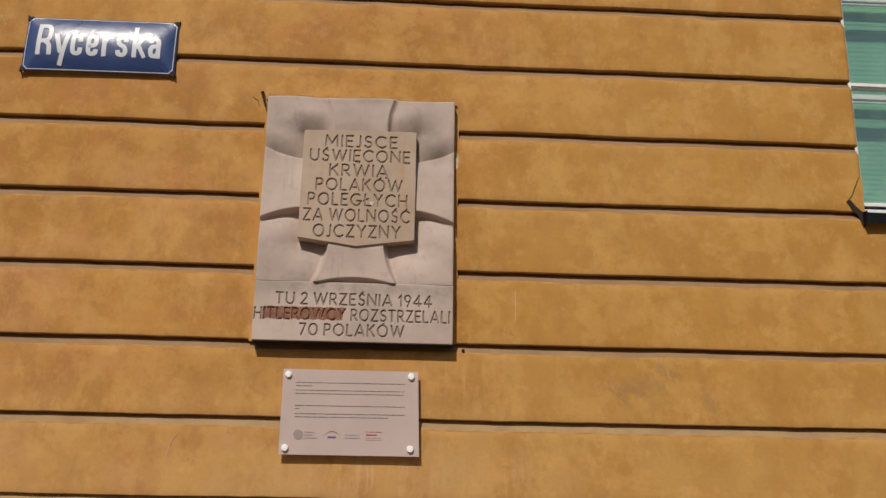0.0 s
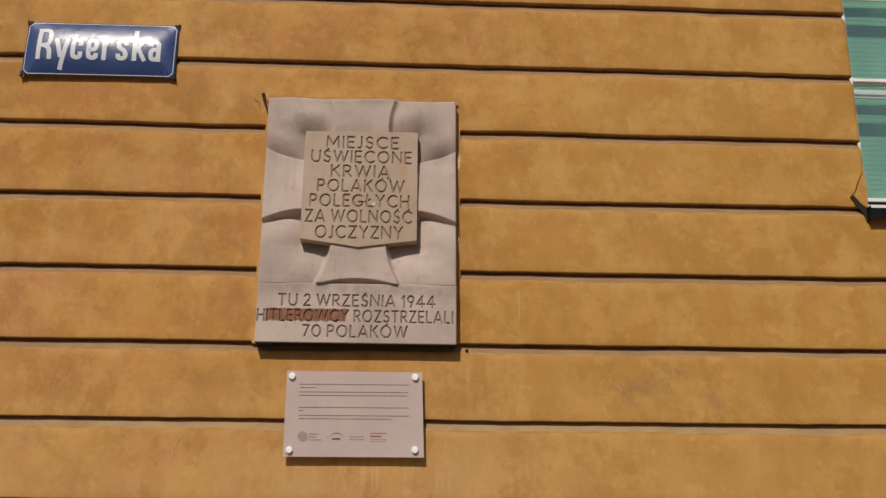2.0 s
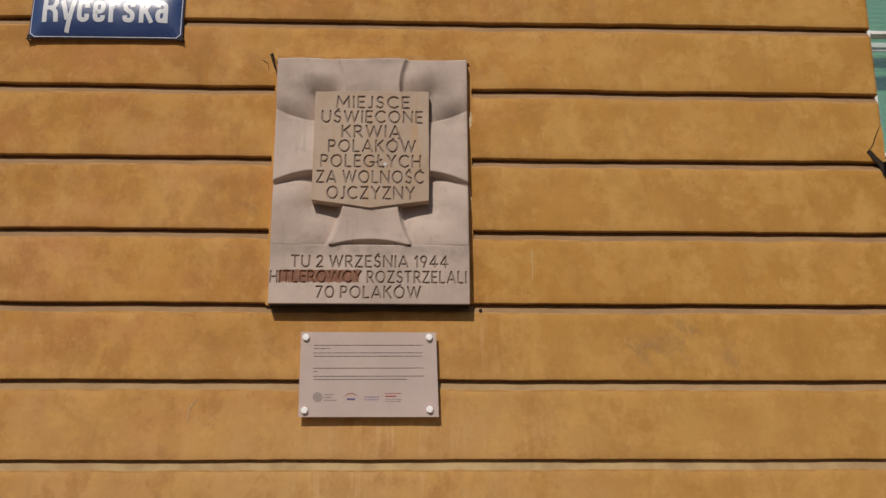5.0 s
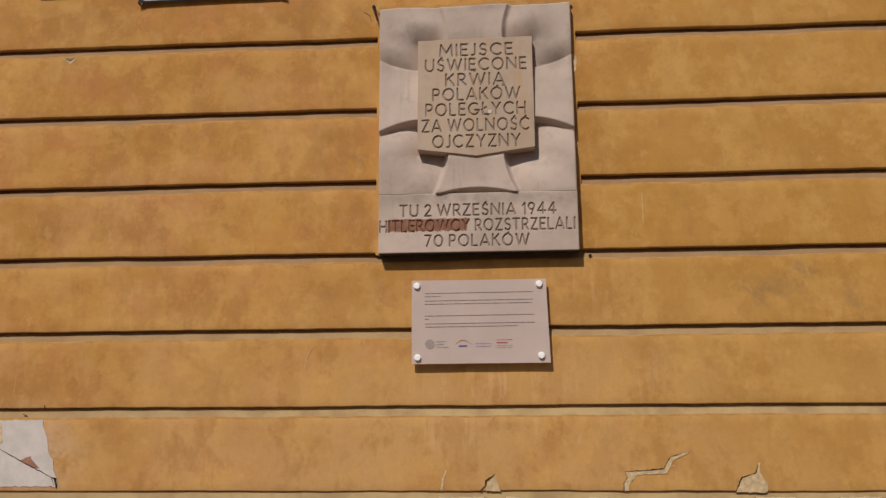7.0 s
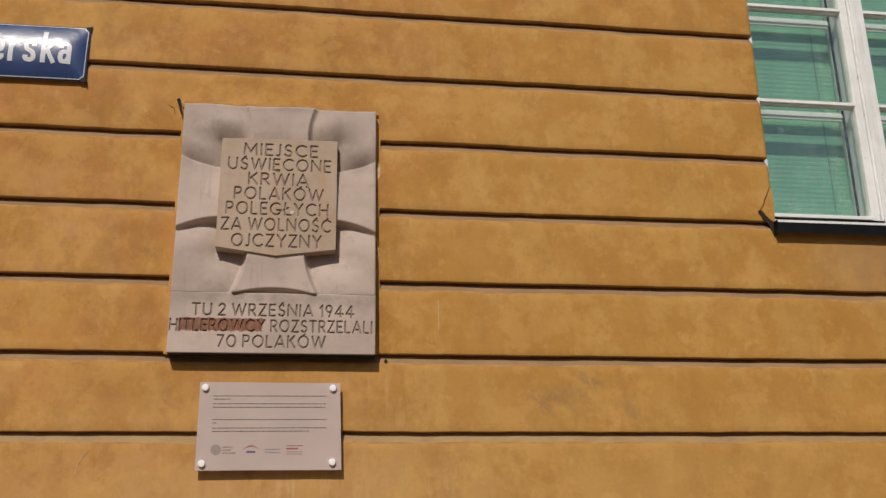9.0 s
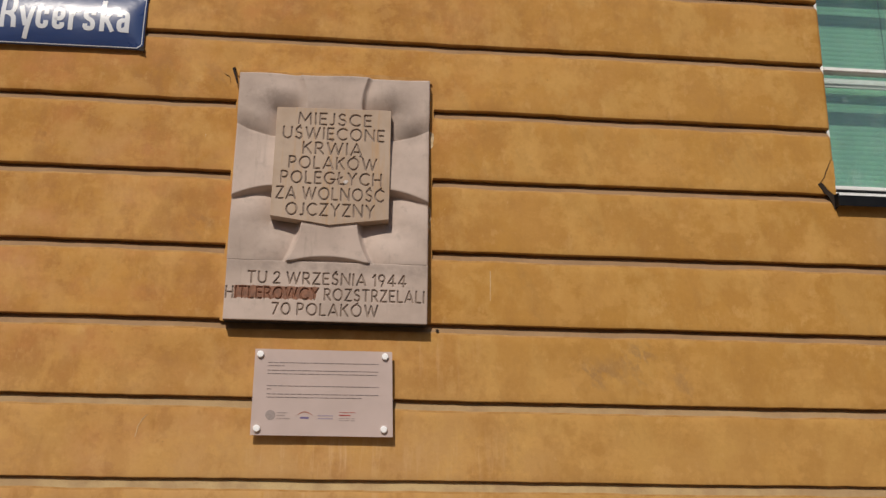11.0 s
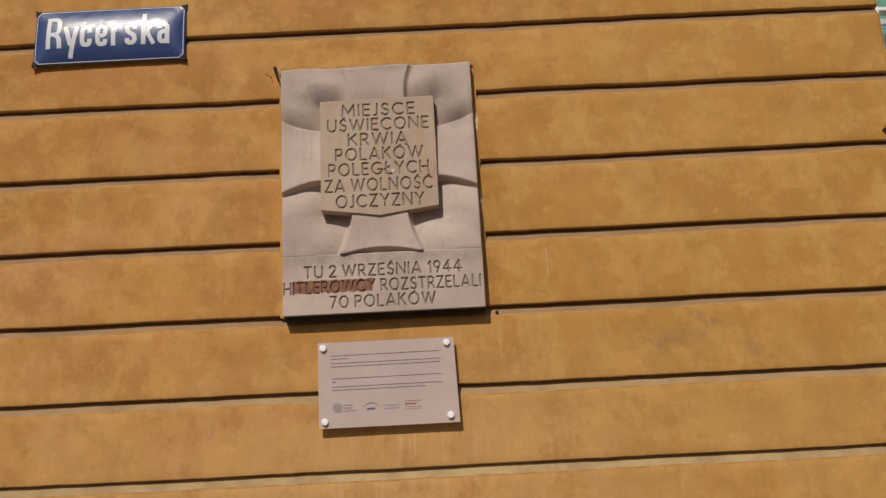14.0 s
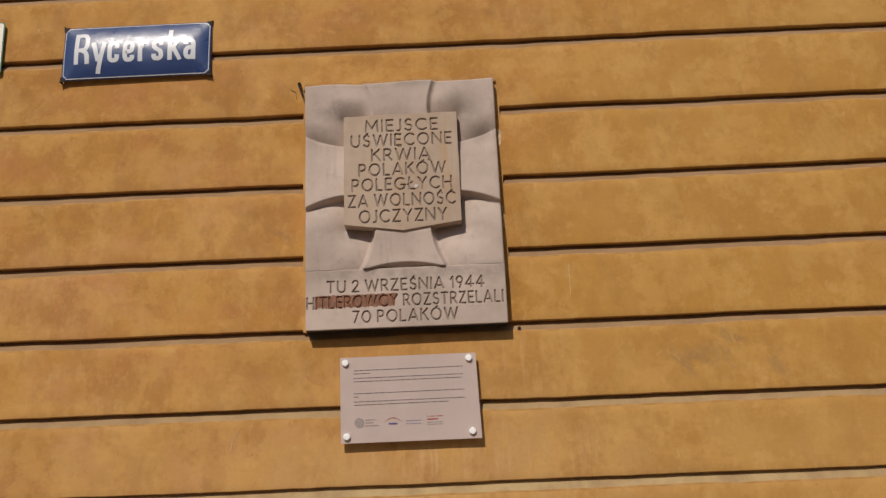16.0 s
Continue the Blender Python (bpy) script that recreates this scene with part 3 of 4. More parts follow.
def course(j, x0, x1, z_low=None, z_high=None, rounded=()):
    """One band of the rendered wall between two grooves; its top slopes back into the groove above it."""
    bm = bmesh.new()
    rings = []
    xs = stations(x0, x1)
    for end in rounded:
        xs += [end - 0.004, end - 0.012] if end == x1 else [end + 0.004, end + 0.012]
    xs = sorted(set(round(float(x), 4) for x in xs))
    for x in xs:
        zt = joint_z(j, x) if z_high is None else z_high
        zb = joint_z(j + 1, x) if z_low is None else z_low
        h = SLOPE + 0.006 * noise.noise((x * 5, zt * 9, 1.0))
        back = 0.0
        for end in rounded:
            d = abs(x - end)
            if d < 0.014:
                back = 0.012 * (1 - d / 0.014) ** 2
        prof = [(groove_depth(zt), zt), (0.002, zt - h + 0.003), (0.0, zt - h - 0.004)]
        top = zt - h - 0.004
        for f in (0.12, 0.3, 0.5, 0.7, 0.88):
            prof.append((0.0, top + (zb + 0.004 - top) * f))
        prof += [(0.0, zb + 0.004), (0.0008, zb + 0.001), (0.0025, zb), (DEEP + 0.004, zb)]
        ring = []
        for n, (y, z) in enumerate(prof):
            wave = wall_wave(x, z) if 0 < n < len(prof) - 1 else 0
            ring.append(bm.verts.new((x, y + wave + (back if n < len(prof) - 1 else 0), z)))
        rings.append(ring)
    for a, b in zip(rings, rings[1:]):
        for n in range(len(a) - 1):
            f = bm.faces.new((a[n], b[n], b[n + 1], a[n + 1]))
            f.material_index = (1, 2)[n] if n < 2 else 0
            f.smooth = 0 < n < len(a) - 3
    for ring in (rings[0], rings[-1]):
        bm.faces.new(ring)
    return bm


def wall_core():
    bm = bmesh.new()
    y0, y1 = DEEP + 0.006, 0.42
    box(-8, WIN_X0, y0, y1, 0, 7.6, bm=bm)
    box(WIN_X1, 8, y0, y1, 0, 7.6, bm=bm)
    box(WIN_X0, WIN_X1, y0, y1, 0, WIN_Z0, bm=bm)
    box(WIN_X0, WIN_X1, y0, y1, WIN_Z1, 7.6, bm=bm)
    return bm


wall = tagged(part("wall_front", wall_core(), M_CORE), "ochre rendered house wall with deep horizontal grooves", "wall", kind="structure")
for j in range(len(JOINTS) - 1):
    top, low = JOINTS[j][0], JOINTS[j + 1][0]
    if low > WIN_Z0 - 0.05 and low < WIN_Z1 - 0.05:
        spans = [(-8, WIN_X0, (WIN_X0,)), (WIN_X1, 8, (WIN_X1,))]
    else:
        spans = [(-8, 8, ())]
    for x0, x1, ends in spans:
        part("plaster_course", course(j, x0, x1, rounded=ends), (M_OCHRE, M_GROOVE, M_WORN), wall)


# ---- memorial plaque ----
PLAQUE_Y = -0.045
UC, ZC = 0.008, 3.181


def relief(u, z):
    """Height of the carved cross: four flared arms with hollows scooped out between them."""
    wv = 0.116 + 0.038 * np.clip((np.abs(z - ZC) - 0.24) / 0.165, 0, 1.2) ** 2.2
    wh = 0.116 + 0.042 * np.clip((np.abs(u - UC) - 0.245) / 0.15, 0, 1.2) ** 1.6
    a, b = np.abs(u - UC) - wv, np.abs(z - ZC) - wh
    fall = lambda d, wide: np.clip(1 - np.clip(d, 0, None) / wide, 0, 1) ** 2
    upper = z > ZC
    edge = np.where(upper, np.clip(a / np.where(u < UC, 0.045, 0.022), 0, 1) * (b > 0), np.clip(np.minimum(a, b) / 0.021, 0, 1))
    cliff = np.sin(edge * math.pi / 2)
    # the corner fields sink towards the arms and, deepest, towards the shield
    off = np.hypot(np.clip(np.abs(u - UC) - 0.238, 0, None), np.clip(z - 3.412, 0, None) + np.clip(2.925 - z, 0, None))
    lower = 1 - (1 - 0.50 * fall(a, 0.15)) * (1 - 0.62 * fall(b, 0.12)) * (1 - 0.72 * fall(off, 0.15))
    high = 1 - (1 - 0.40 * fall(a, 0.12)) * (1 - 0.60 * fall(b, 0.085)) * (1 - 0.85 * fall(off, 0.105))
    dip = 0.050 * cliff * np.where(upper, high, lower)
    outer = np.minimum(np.minimum(u + 0.396, 0.414 - u), 3.572 - z)
    dip = dip * (0.6 + 0.4 * np.clip(outer / 0.05, 0, 1))
    # the side arms are tilted: sunk at their upper edge, proud at the lower
    tilt = np.clip((z - (ZC - wh)) / (2 * wh), 0, 1) ** 1.6
    dip = dip + np.where((a > 0) & (b <= 0), 0.029 * tilt * np.clip(a / 0.02, 0, 1) * (0.6 + 0.4 * np.clip(outer / 0.05, 0, 1)), 0)
    foot = np.clip((ZC - 0.29 - z) / 0.16, 0, 1)
    rim = np.clip(1 - np.hypot(np.clip(np.abs(u - UC) - 0.24, 0, None), np.clip(z - 3.415, 0, None)) / 0.05, 0, 1)
    dip = dip + 0.007 * rim * rim * (z > 2.93) * (a < 0)
    arm = 0.002 + 0.004 * np.clip((np.abs(z - ZC) - 0.26) / 0.15, 0, 1) * (z > ZC) + np.where((a < 0) & (z < ZC - 0.22), 0.016 - 0.012 * np.sin(foot * math.pi / 2) + 0.008 * foot ** 3, 0)
    inside = np.clip(-np.maximum(np.minimum(a, b), -0.004) / 0.004, 0, 1)
    h = arm * inside - dip
    arc = 2.749 + 0.022 * np.clip(1 - ((u - UC) / 0.152) ** 2, 0, 1)
    low = np.clip((arc - z) / 0.016, 0, 1) * (a < 0.004)
    low = low * low * (3 - 2 * low)
    h = h * (1 - low) - 0.014 * low
    return np.where(z < 2.7465, -0.016, h)


def plaque_slab():
    nu, nz = 250, 330
    us, zs = np.linspace(-0.396, 0.414, nu), np.linspace(2.504, 3.572, nz)
    U, Z = np.meshgrid(us, zs)
    Hh = relief(U, Z)
    rim = np.minimum(np.minimum(U - us[0], us[-1] - U), np.minimum(Z - zs[0], zs[-1] - Z))
    Hh = Hh - 0.004 * np.clip(1 - rim / 0.005, 0, 1) ** 2
    wavy = 0.003 * np.sin(U * 17) * (Z > 3.55)
    co = np.stack([U - 0.004 * (Z - 3.03), PLAQUE_Y - Hh, Z + wavy], -1).reshape(-1, 3)
    idx = np.arange(nu * nz).reshape(nz, nu)
    faces = np.stack([idx[:-1, :-1], idx[:-1, 1:], idx[1:, 1:], idx[1:, :-1]], -1).reshape(-1, 4).tolist()
    ring = list(idx[0]) + list(idx[1:, -1]) + list(idx[-1, -2::-1]) + list(idx[-2:0:-1, 0])
    back = co[ring].copy()
    back[:, 1] = 0.036
    n0 = len(co)
    k = len(ring)
    faces += [(int(ring[i]), n0 + i, n0 + (i + 1) % k, int(ring[(i + 1) % k])) for i in range(k)]
    me = bpy.data.meshes.new("slab")
    me.from_pydata(np.concatenate([co, back]).tolist(), [], faces)
    me.polygons.foreach_set("use_smooth", [True] * ((nu - 1) * (nz - 1)) + [False] * k)
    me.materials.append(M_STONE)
    # bottom side faces are coloured dark for their shade
    me.materials.append(M_UNDERSHADE)
    me.polygons.foreach_set("material_index", [0] * ((nu - 1) * (nz - 1)) + [int(i < nu - 1) for i in range(k)])
    me.update()
    return me


plaque = thing("memorial_plaque", "grey sandstone memorial plaque with carved cross, shield and incised words", "plaque")
# it leans out a little at its foot
plaque.matrix_world = Matrix.Translation((0, 0, 3.572)) @ pose(0, 0, 0, -0.6, 0, 0) @ Matrix.Translation((0, 0, -3.572))
part("slab", plaque_slab(), None, plaque)

LINES = [("MIEJSCE", 352, 665, 298), ("UŚWIĘCONE", 285, 722, 364), ("KRWIĄ", 372, 625, 430), ("POLAKÓW", 312, 690, 495), ("POLEGŁYCH", 278, 712, 561), ("ZA WOLNOŚĆ", 258, 725, 630), ("OJCZYZNY", 302, 683, 699)]
lines = []
for words, a, b, base in LINES:
    f = (base - 298) / 400
    sx = lambda px: (px - 494.5 + 13.5 * f) * (0.000962 - 0.000028 * f) - 0.0095
    lines.append((words, sx(a), sx(b), -0.058 - 0.405 * f, 0.0505))


def shield_shape(x, z):
    foot = -0.504 + np.abs(x) * 0.142
    return (z > foot) & (z < 0.018 + 0.012 * x) & (x > -0.242) & (x < 0.239 - 0.004 * z)


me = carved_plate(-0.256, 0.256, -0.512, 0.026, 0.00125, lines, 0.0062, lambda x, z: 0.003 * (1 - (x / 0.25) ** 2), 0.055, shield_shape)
me.materials.append(M_SHIELD)
me.materials.append(M_LETTERDARK)
shield = part("shield", me, None, plaque, "warm-toned sandstone shield with incised capitals")
shield.matrix_local = Matrix.Translation((0.0095, PLAQUE_Y - 0.006, 3.400)) @ pose(0, 0, 0, -2.0, 0, 0)

chip = slab_of(ragged([(0.058, 3.088), (0.066, 3.096), (0.078, 3.092), (0.074, 3.080), (0.064, 3.078)], 0.004, 0.002), -0.0672, -0.058)
part("chipped_spot", chip, M_PATCH, plaque, "pale chipped spot")

BX = lambda px: (px - 551) * 0.000778
BZ = lambda py: 2.5275 + (518 - py) * 0.000793
lines = [(words, BX(a), BX(b), BZ(base), 0.0455) for words, a, b, base in (("TU 2 WRZEŚNIA 1944", 160, 970, 358), ("HITLEROWCY ROZSTRZELALI", 54, 1066, 439), ("70 POLAKÓW", 292, 828, 518))]


def smeared(x, z):
    wob = 0.0018 * np.sin(x * 130) + 0.0012 * np.sin(x * 310 + 1) + 0.001 * np.sin(z * 900)
    return (x > BX(97) + wob) & (x < BX(512) + 2 * wob + 0.3 * (z - BZ(405))) & (z > BZ(438) + wob) & (z < BZ(373) + wob)


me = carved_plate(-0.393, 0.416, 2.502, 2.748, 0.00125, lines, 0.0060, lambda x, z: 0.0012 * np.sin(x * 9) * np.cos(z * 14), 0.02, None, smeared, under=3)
me.materials.append(M_STONE)
me.materials.append(M_LETTERDARK)
me.materials.append(M_REDPAINT)
me.materials.append(M_UNDERSHADE)
band = part("inscription_band", me, None, plaque, "flat stone band with incised capitals, one word smeared red-brown")
band.matrix_local = Matrix.Translation((0, PLAQUE_Y - 0.001, 0))


# ---- enamel street sign ----
SIGN_W, SIGN_H = 0.654, 0.262


def bulge(u, v):
    """How far the domed sheet stands out at a point of its face; its rim is straight."""
    return 0.0262 * (1 - (2 * v / SIGN_H) ** 2) * max(0.0, 1 - abs(2 * u / SIGN_W) ** 8)


def on_sheet(bm, off):
    """Cuts flat work finely and lays it on the convex sheet, off above it."""
    for k in range(-11, 12):
        bmesh.ops.bisect_plane(bm, geom=bm.verts[:] + bm.edges[:] + bm.faces[:], plane_co=(0, 0, k * 0.0115), plane_no=(0, 0, 1))
    for k in range(-16, 17):
        bmesh.ops.bisect_plane(bm, geom=bm.verts[:] + bm.edges[:] + bm.faces[:], plane_co=(k * 0.02, 0, 0), plane_no=(1, 0, 0))
    for v in bm.verts:
        v.co.y += -bulge(v.co.x, v.co.z) - off
    return bm


def sign_sheet():
    bm = bmesh.new()
    nu, nv = 48, 24
    for side in (0, 1):
        g = [[bm.verts.new((SIGN_W * (i / nu - 0.5), 0.003 * side - bulge(SIGN_W * (i / nu - 0.5), SIGN_H * (j / nv - 0.5)), SIGN_H * (j / nv - 0.5))) for i in range(nu + 1)] for j in range(nv + 1)]
        for j in range(nv):
            for i in range(nu):
                bm.faces.new((g[j][i], g[j][i + 1], g[j + 1][i + 1], g[j + 1][i])).smooth = True
        if side == 0:
            front = g
    rim = lambda q: [q[0][i] for i in range(nu + 1)] + [q[j][nu] for j in range(1, nv + 1)] + [q[nv][i] for i in range(nu - 1, -1, -1)] + [q[j][0] for j in range(nv - 1, 0, -1)]
    a, b = rim(front), rim(g)
    for i in range(len(a)):
        bm.faces.new((a[i], a[(i + 1) % len(a)], b[(i + 1) % len(a)], b[i]))
    return bm


def rounded(points, r):
    """The line through the points with its corners rounded."""
    out = [Vector(points[0])]
    for p, q, s in zip(points, points[1:], points[2:]):
        p, q, s = Vector(p), Vector(q), Vector(s)
        a, b = min(r, (p - q).length * 0.49), min(r, (s - q).length * 0.49)
        u, v = q + (p - q).normalized() * a, q + (s - q).normalized() * b
        out += [u * (1 - t) ** 2 + q * 2 * t * (1 - t) + v * t * t for t in (0, 0.2, 0.4, 0.6, 0.8, 1)]
    return out + [Vector(points[-1])]


def stroke(bm, points, wide, r=0.0):
    """A flat brush stroke along a line."""
    line = rounded(points, r) if r else [Vector(p) for p in points]
    pairs = []
    for i, p in enumerate(line):
        d0 = (p - line[i - 1]).normalized() if i else None
        d1 = (line[i + 1] - p).normalized() if i + 1 < len(line) else None
        d = ((d0 or d1) + (d1 or d0)).normalized()
        m = wide / 2 / max(0.5, d.dot(d1 or d0))
        n = Vector((-d.y, d.x)) * m
        pairs.append((p + n, p - n))
    for (a, b), (c, d) in zip(pairs, pairs[1:]):
        slab_of([(a.x, a.y), (c.x, c.y), (d.x, d.y), (b.x, b.y)], -0.0006, 0, bm)


def sign_letters():
    """The street's name in a narrow bold grotesque, drawn as brush strokes."""
    w, cap, xh, low = 0.0195, 0.152, 0.102, -0.046
    h, letters = w / 2, []
    z0 = -0.062

    def put(x, *strokes):
        bm = bmesh.new()
        letters.append(bm)
        for pts, r in strokes:
            stroke(bm, [(x + px, z0 + pz) for px, pz in pts], w if r >= 0 else w * 0.9, abs(r))

    W = 0.047
    put(-0.260, ([(0, 0), (0, cap)], 0), ([(0, cap - h), (W, cap - h), (W, 0.066), (0, 0.066)], 0.03), ([(W * 0.5, 0.066), (W, 0.05), (W + 0.002, 0)], 0.02))
    put(-0.186, ([(0, xh), (0.024, 0.010)], 0), ([(0.050, xh), (0.022, low)], 0))
    W = 0.032
    put(-0.112, ([(W, xh * 0.64), (W, xh - h), (0, xh - h), (0, h), (W, h), (W, xh * 0.36)], 0.022))
    put(-0.045, ([(0, xh * 0.47), (W, xh * 0.47), (W, xh - h), (0, xh - h), (0, h), (W, h), (W, xh * 0.3)], 0.020))
    put(0.022, ([(0, 0), (0, xh)], 0), ([(0.004, xh * 0.62), (0.008, xh - h), (0.036, xh - h)], 0.02))
    put(0.082, ([(W, xh * 0.70), (W, xh - h), (0, xh - h), (0, xh * 0.58), (W, xh * 0.44), (W, h), (0, h), (0, xh * 0.30)], 0.020))
    put(0.152, ([(0, 0), (0, cap)], 0), ([(0.006, xh * 0.42), (0.040, xh)], -0.001), ([(0.016, xh * 0.56), (0.044, 0)], -0.001))
    put(0.222, ([(0, xh * 0.70), (0, xh - h), (W, xh - h), (W, 0)], 0.020), ([(W, xh * 0.56), (0, xh * 0.52), (0, h), (W * 0.8, h), (W, xh * 0.28)], 0.018))
    return letters


sign = thing("street_sign", "convex blue enamel street sign with white lettering and rusty corners", "street sign")
SIGN_AT = Matrix.Translation((-1.145, -0.012, 3.792)) @ pose(0, 0, 0, -2.7, -0.3, 0.3)
for name, bm, mat in (
    ("sheet", sign_sheet(), M_BLUE),
    *(("letter", on_sheet(bm, 0.0008), M_LETTER) for bm in sign_letters()),
):
    for v in bm.verts:
        v.co = SIGN_AT @ v.co
    part(name, bm, mat, sign)
a, b, c, t = SIGN_W / 2 - 0.008, SIGN_H / 2 - 0.007, 0.017, 0.0034
path = [(-a + c, b), (a - c, b), (a, b - c), (a, -b + c), (a - c, -b), (-a + c, -b), (-a, -b + c), (-a, b - c)]
bm = bmesh.new()
for (x0, z0), (x1, z1) in zip(path, path[1:] + path[:1]):
    d = Vector((x1 - x0, z1 - z0)).normalized() * t / 2
    n = 10
    for k in range(n):
        p, q = (x0 + (x1 - x0) * k / n, z0 + (z1 - z0) * k / n), (x0 + (x1 - x0) * (k + 1) / n, z0 + (z1 - z0) * (k + 1) / n)
        slab_of([(p[0] - d.y, p[1] + d.x), (q[0] - d.y, q[1] + d.x), (q[0] + d.y, q[1] - d.x), (p[0] + d.y, p[1] - d.x)], -0.0006, 0, bm)
for v in bm.verts:
    v.co = SIGN_AT @ Vector((v.co.x, v.co.y - bulge(v.co.x, v.co.z) - 0.0006, v.co.z))
part("border_line", bm, M_LETTER, sign)
for sx in (-1, 1):
    for sz in (-1, 1):
        x, z = sx * SIGN_W / 2, sz * SIGN_H / 2
        tab = slab_of(ragged([(x + sx * 0.004, z + sz * 0.004), (x - sx * 0.02, z + sz * 0.003), (x - sx * 0.014, z - sz * 0.010), (x + sx * 0.003, z - sz * 0.020)], 0.006, 0.002), -0.0012, 0.004)
        for v in tab.verts:
            v.co = SIGN_AT @ Vector((v.co.x, v.co.y - bulge(v.co.x, v.co.z) - 0.0008, v.co.z))
        corner = part("corner_tab", tab, M_RUST, sign, "rusted corner")
        p = SIGN_AT @ Vector((x + sx * 0.002, 0, z + sz * 0.002))
        part("nail", tube([(p.x, 0.03, p.z - sz * 0.0), (p.x, p.y - 0.001, p.z), (p.x + sx * 0.001, p.y - 0.003, p.z + sz * 0.004)], [0.003, 0.0035, 0.003]), M_RUST, corner)

# ---- hydrant sign ----
hyd = thing("hydrant_sign", "small white enamel hydrant sign with green rim and blue-grey figures", "sign")
HX, HZ, HW, HH = -1.744, 3.711, 0.20, 0.25
corner = lambda x0, x1, z0, z1, r: [(cx + r * math.cos(radians(q)), cz + r * math.sin(radians(q))) for cx, cz, s in ((x1 - r, z1 - r, 0), (x0 + r, z1 - r, 90), (x0 + r, z0 + r, 180), (x1 - r, z0 + r, 270)) for q in range(s, s + 91, 15)]
part("plate", slab_of(corner(HX - HW, HX, HZ, HZ + HH, 0.012), -0.016, -0.012), M_GREEN, hyd, "green rim of the plate")
part("face", slab_of(corner(HX - HW + 0.004, HX - 0.004, HZ + 0.004, HZ + HH - 0.004, 0.010), -0.0175, -0.0155), M_HYDRANT, hyd)
part("figures", raised_text("100", HX - 0.088, HX - 0.031, HZ + 0.152, 0.033, -0.0175), M_GREYTXT, hyd)
part("diameter_mark", raised_text("Ø", HX - 0.118, HX - 0.098, HZ + 0.156, 0.022, -0.0175), M_GREYTXT, hyd)
part("small_figures", raised_text("2,6", HX - 0.123, HX - 0.084, HZ + 0.020, 0.022, -0.0175), M_GREYTXT, hyd)
part("crossbar", box(HX - 0.19, HX - 0.048, -0.0185, -0.0175, HZ + 0.122, HZ + 0.128), M_PRINT_BLUE, hyd)
part("stem", box(HX - 0.104, HX - 0.099, -0.0185, -0.0175, HZ + 0.058, HZ + 0.122), M_PRINT_BLUE, hyd)
part("dash", box(HX - 0.19, HX - 0.126, -0.0185, -0.0175, HZ + 0.165, HZ + 0.169), M_GREYTXT, hyd)
bm = turned([(0.005, 0.0), (0.005, 0.004), (0.003, 0.006)], 12)
bmesh.ops.translate(bm, verts=bm.verts, vec=(HX - 0.022, -0.017, HZ + 0.018))
part("screw", bm, M_RUST, hyd)
part("spacer", box(HX - HW + 0.03, HX - 0.012, -0.012, 0.01, HZ + 0.02, HZ + 0.10), M_RUST, hyd)

# ---- acrylic information panel ----
panel = thing("information_panel", "frosted acrylic information panel on four steel standoffs, printed in small type", "sign")
PY = -0.032


def on_panel(px, py):
    """A place on the panel's face from a hundred-odd steps across and down it."""
    u, v = (px - 60 + (py - 52) * 0.03) / 722, (py - 53) / 451
    return (-0.259 + 0.004 * v) * (1 - u) + (0.281 + 0.005 * v) * u, (2.392 - 0.334 * v) * (1 - u) + (2.394 - 0.333 * v) * u


c4 = [on_panel(*p) for p in ((60, 52), (780, 55), (41, 504), (775, 507))]
part("sheet", slab_of([c4[0], c4[1], c4[3], c4[2]], PY, PY + 0.006), M_ACRYL, panel)
for x, z in ((-0.238, 2.371), (0.252, 2.372), (-0.235, 2.083), (0.255, 2.087)):
    bm = turned([(0.009, -0.03), (0.009, 0.0255), (0.0135, 0.0256), (0.0135, 0.039), (0.0115, 0.042), (0.002, 0.0425)], 24)
    bmesh.ops.translate(bm, verts=bm.verts, vec=(x, 0.0, z))
    part("standoff", bm, M_SKYWHITE, panel, "round steel standoff", smooth=False)


def bars(x0, x1, py, h, mat, name="text_line", words=True, seed=0):
    """A line of unreadable print as bars of word length."""
    rnd = random.Random(seed + int(py) * 7)
    bm = bmesh.new()
    x = x0
    while x < x1 - 2:
        w = min(rnd.uniform(9, 52) if words else x1 - x0, x1 - x)
        p, q = on_panel(x, py), on_panel(x + w, py)
        hh = h * 0.00074 / 2
        slab_of([(p[0], p[1] - hh), (q[0], q[1] - hh), (q[0], q[1] + hh), (p[0], p[1] + hh)], PY - 0.0009, PY - 0.0004, bm)
        x += w + 4
    return part(name, bm, mat, panel)


for x0, x1, py in ((128, 706, 124), (128, 213, 141), (125, 705, 165), (125, 698, 183), (122, 705, 247), (122, 145, 264), (122, 703, 290), (122, 615, 307)):
    bars(x0, x1, py, 3.1, M_PRINT)
for py, x1 in ((387, 230), (402, 218), (417, 246)):
    bars(175, x1, py, 5, M_PRINT_PALE, seed=3)
for py in (400, 415):
    bars(388, 465, py, 4.5, M_PRINT_BLUE, seed=5)
bars(497, 556, 397, 6, M_PRINT_RED, "red_mark", False)
for py, x1 in ((382, 582), (413, 580), (424, 582)):
    bars(497, x1, py, 3, M_PRINT_RED if py == 382 else M_PRINT_PALE, seed=8)
bars(296, 340, 412, 9, M_PRINT_NAVY, "blue_mark", False)
ring = [on_panel(143 + 26 * math.cos(q), 400 + 26 * math.sin(q)) for q in np.linspace(0, 2 * math.pi, 24, endpoint=False)]
part("round_mark", slab_of(ring, PY - 0.0009, PY - 0.0004), M_PRINT_PALE, panel)
arc = [(272 + 96 * k / 14, 406 - 27 * math.sin(math.pi * k / 14)) for k in range(15)]
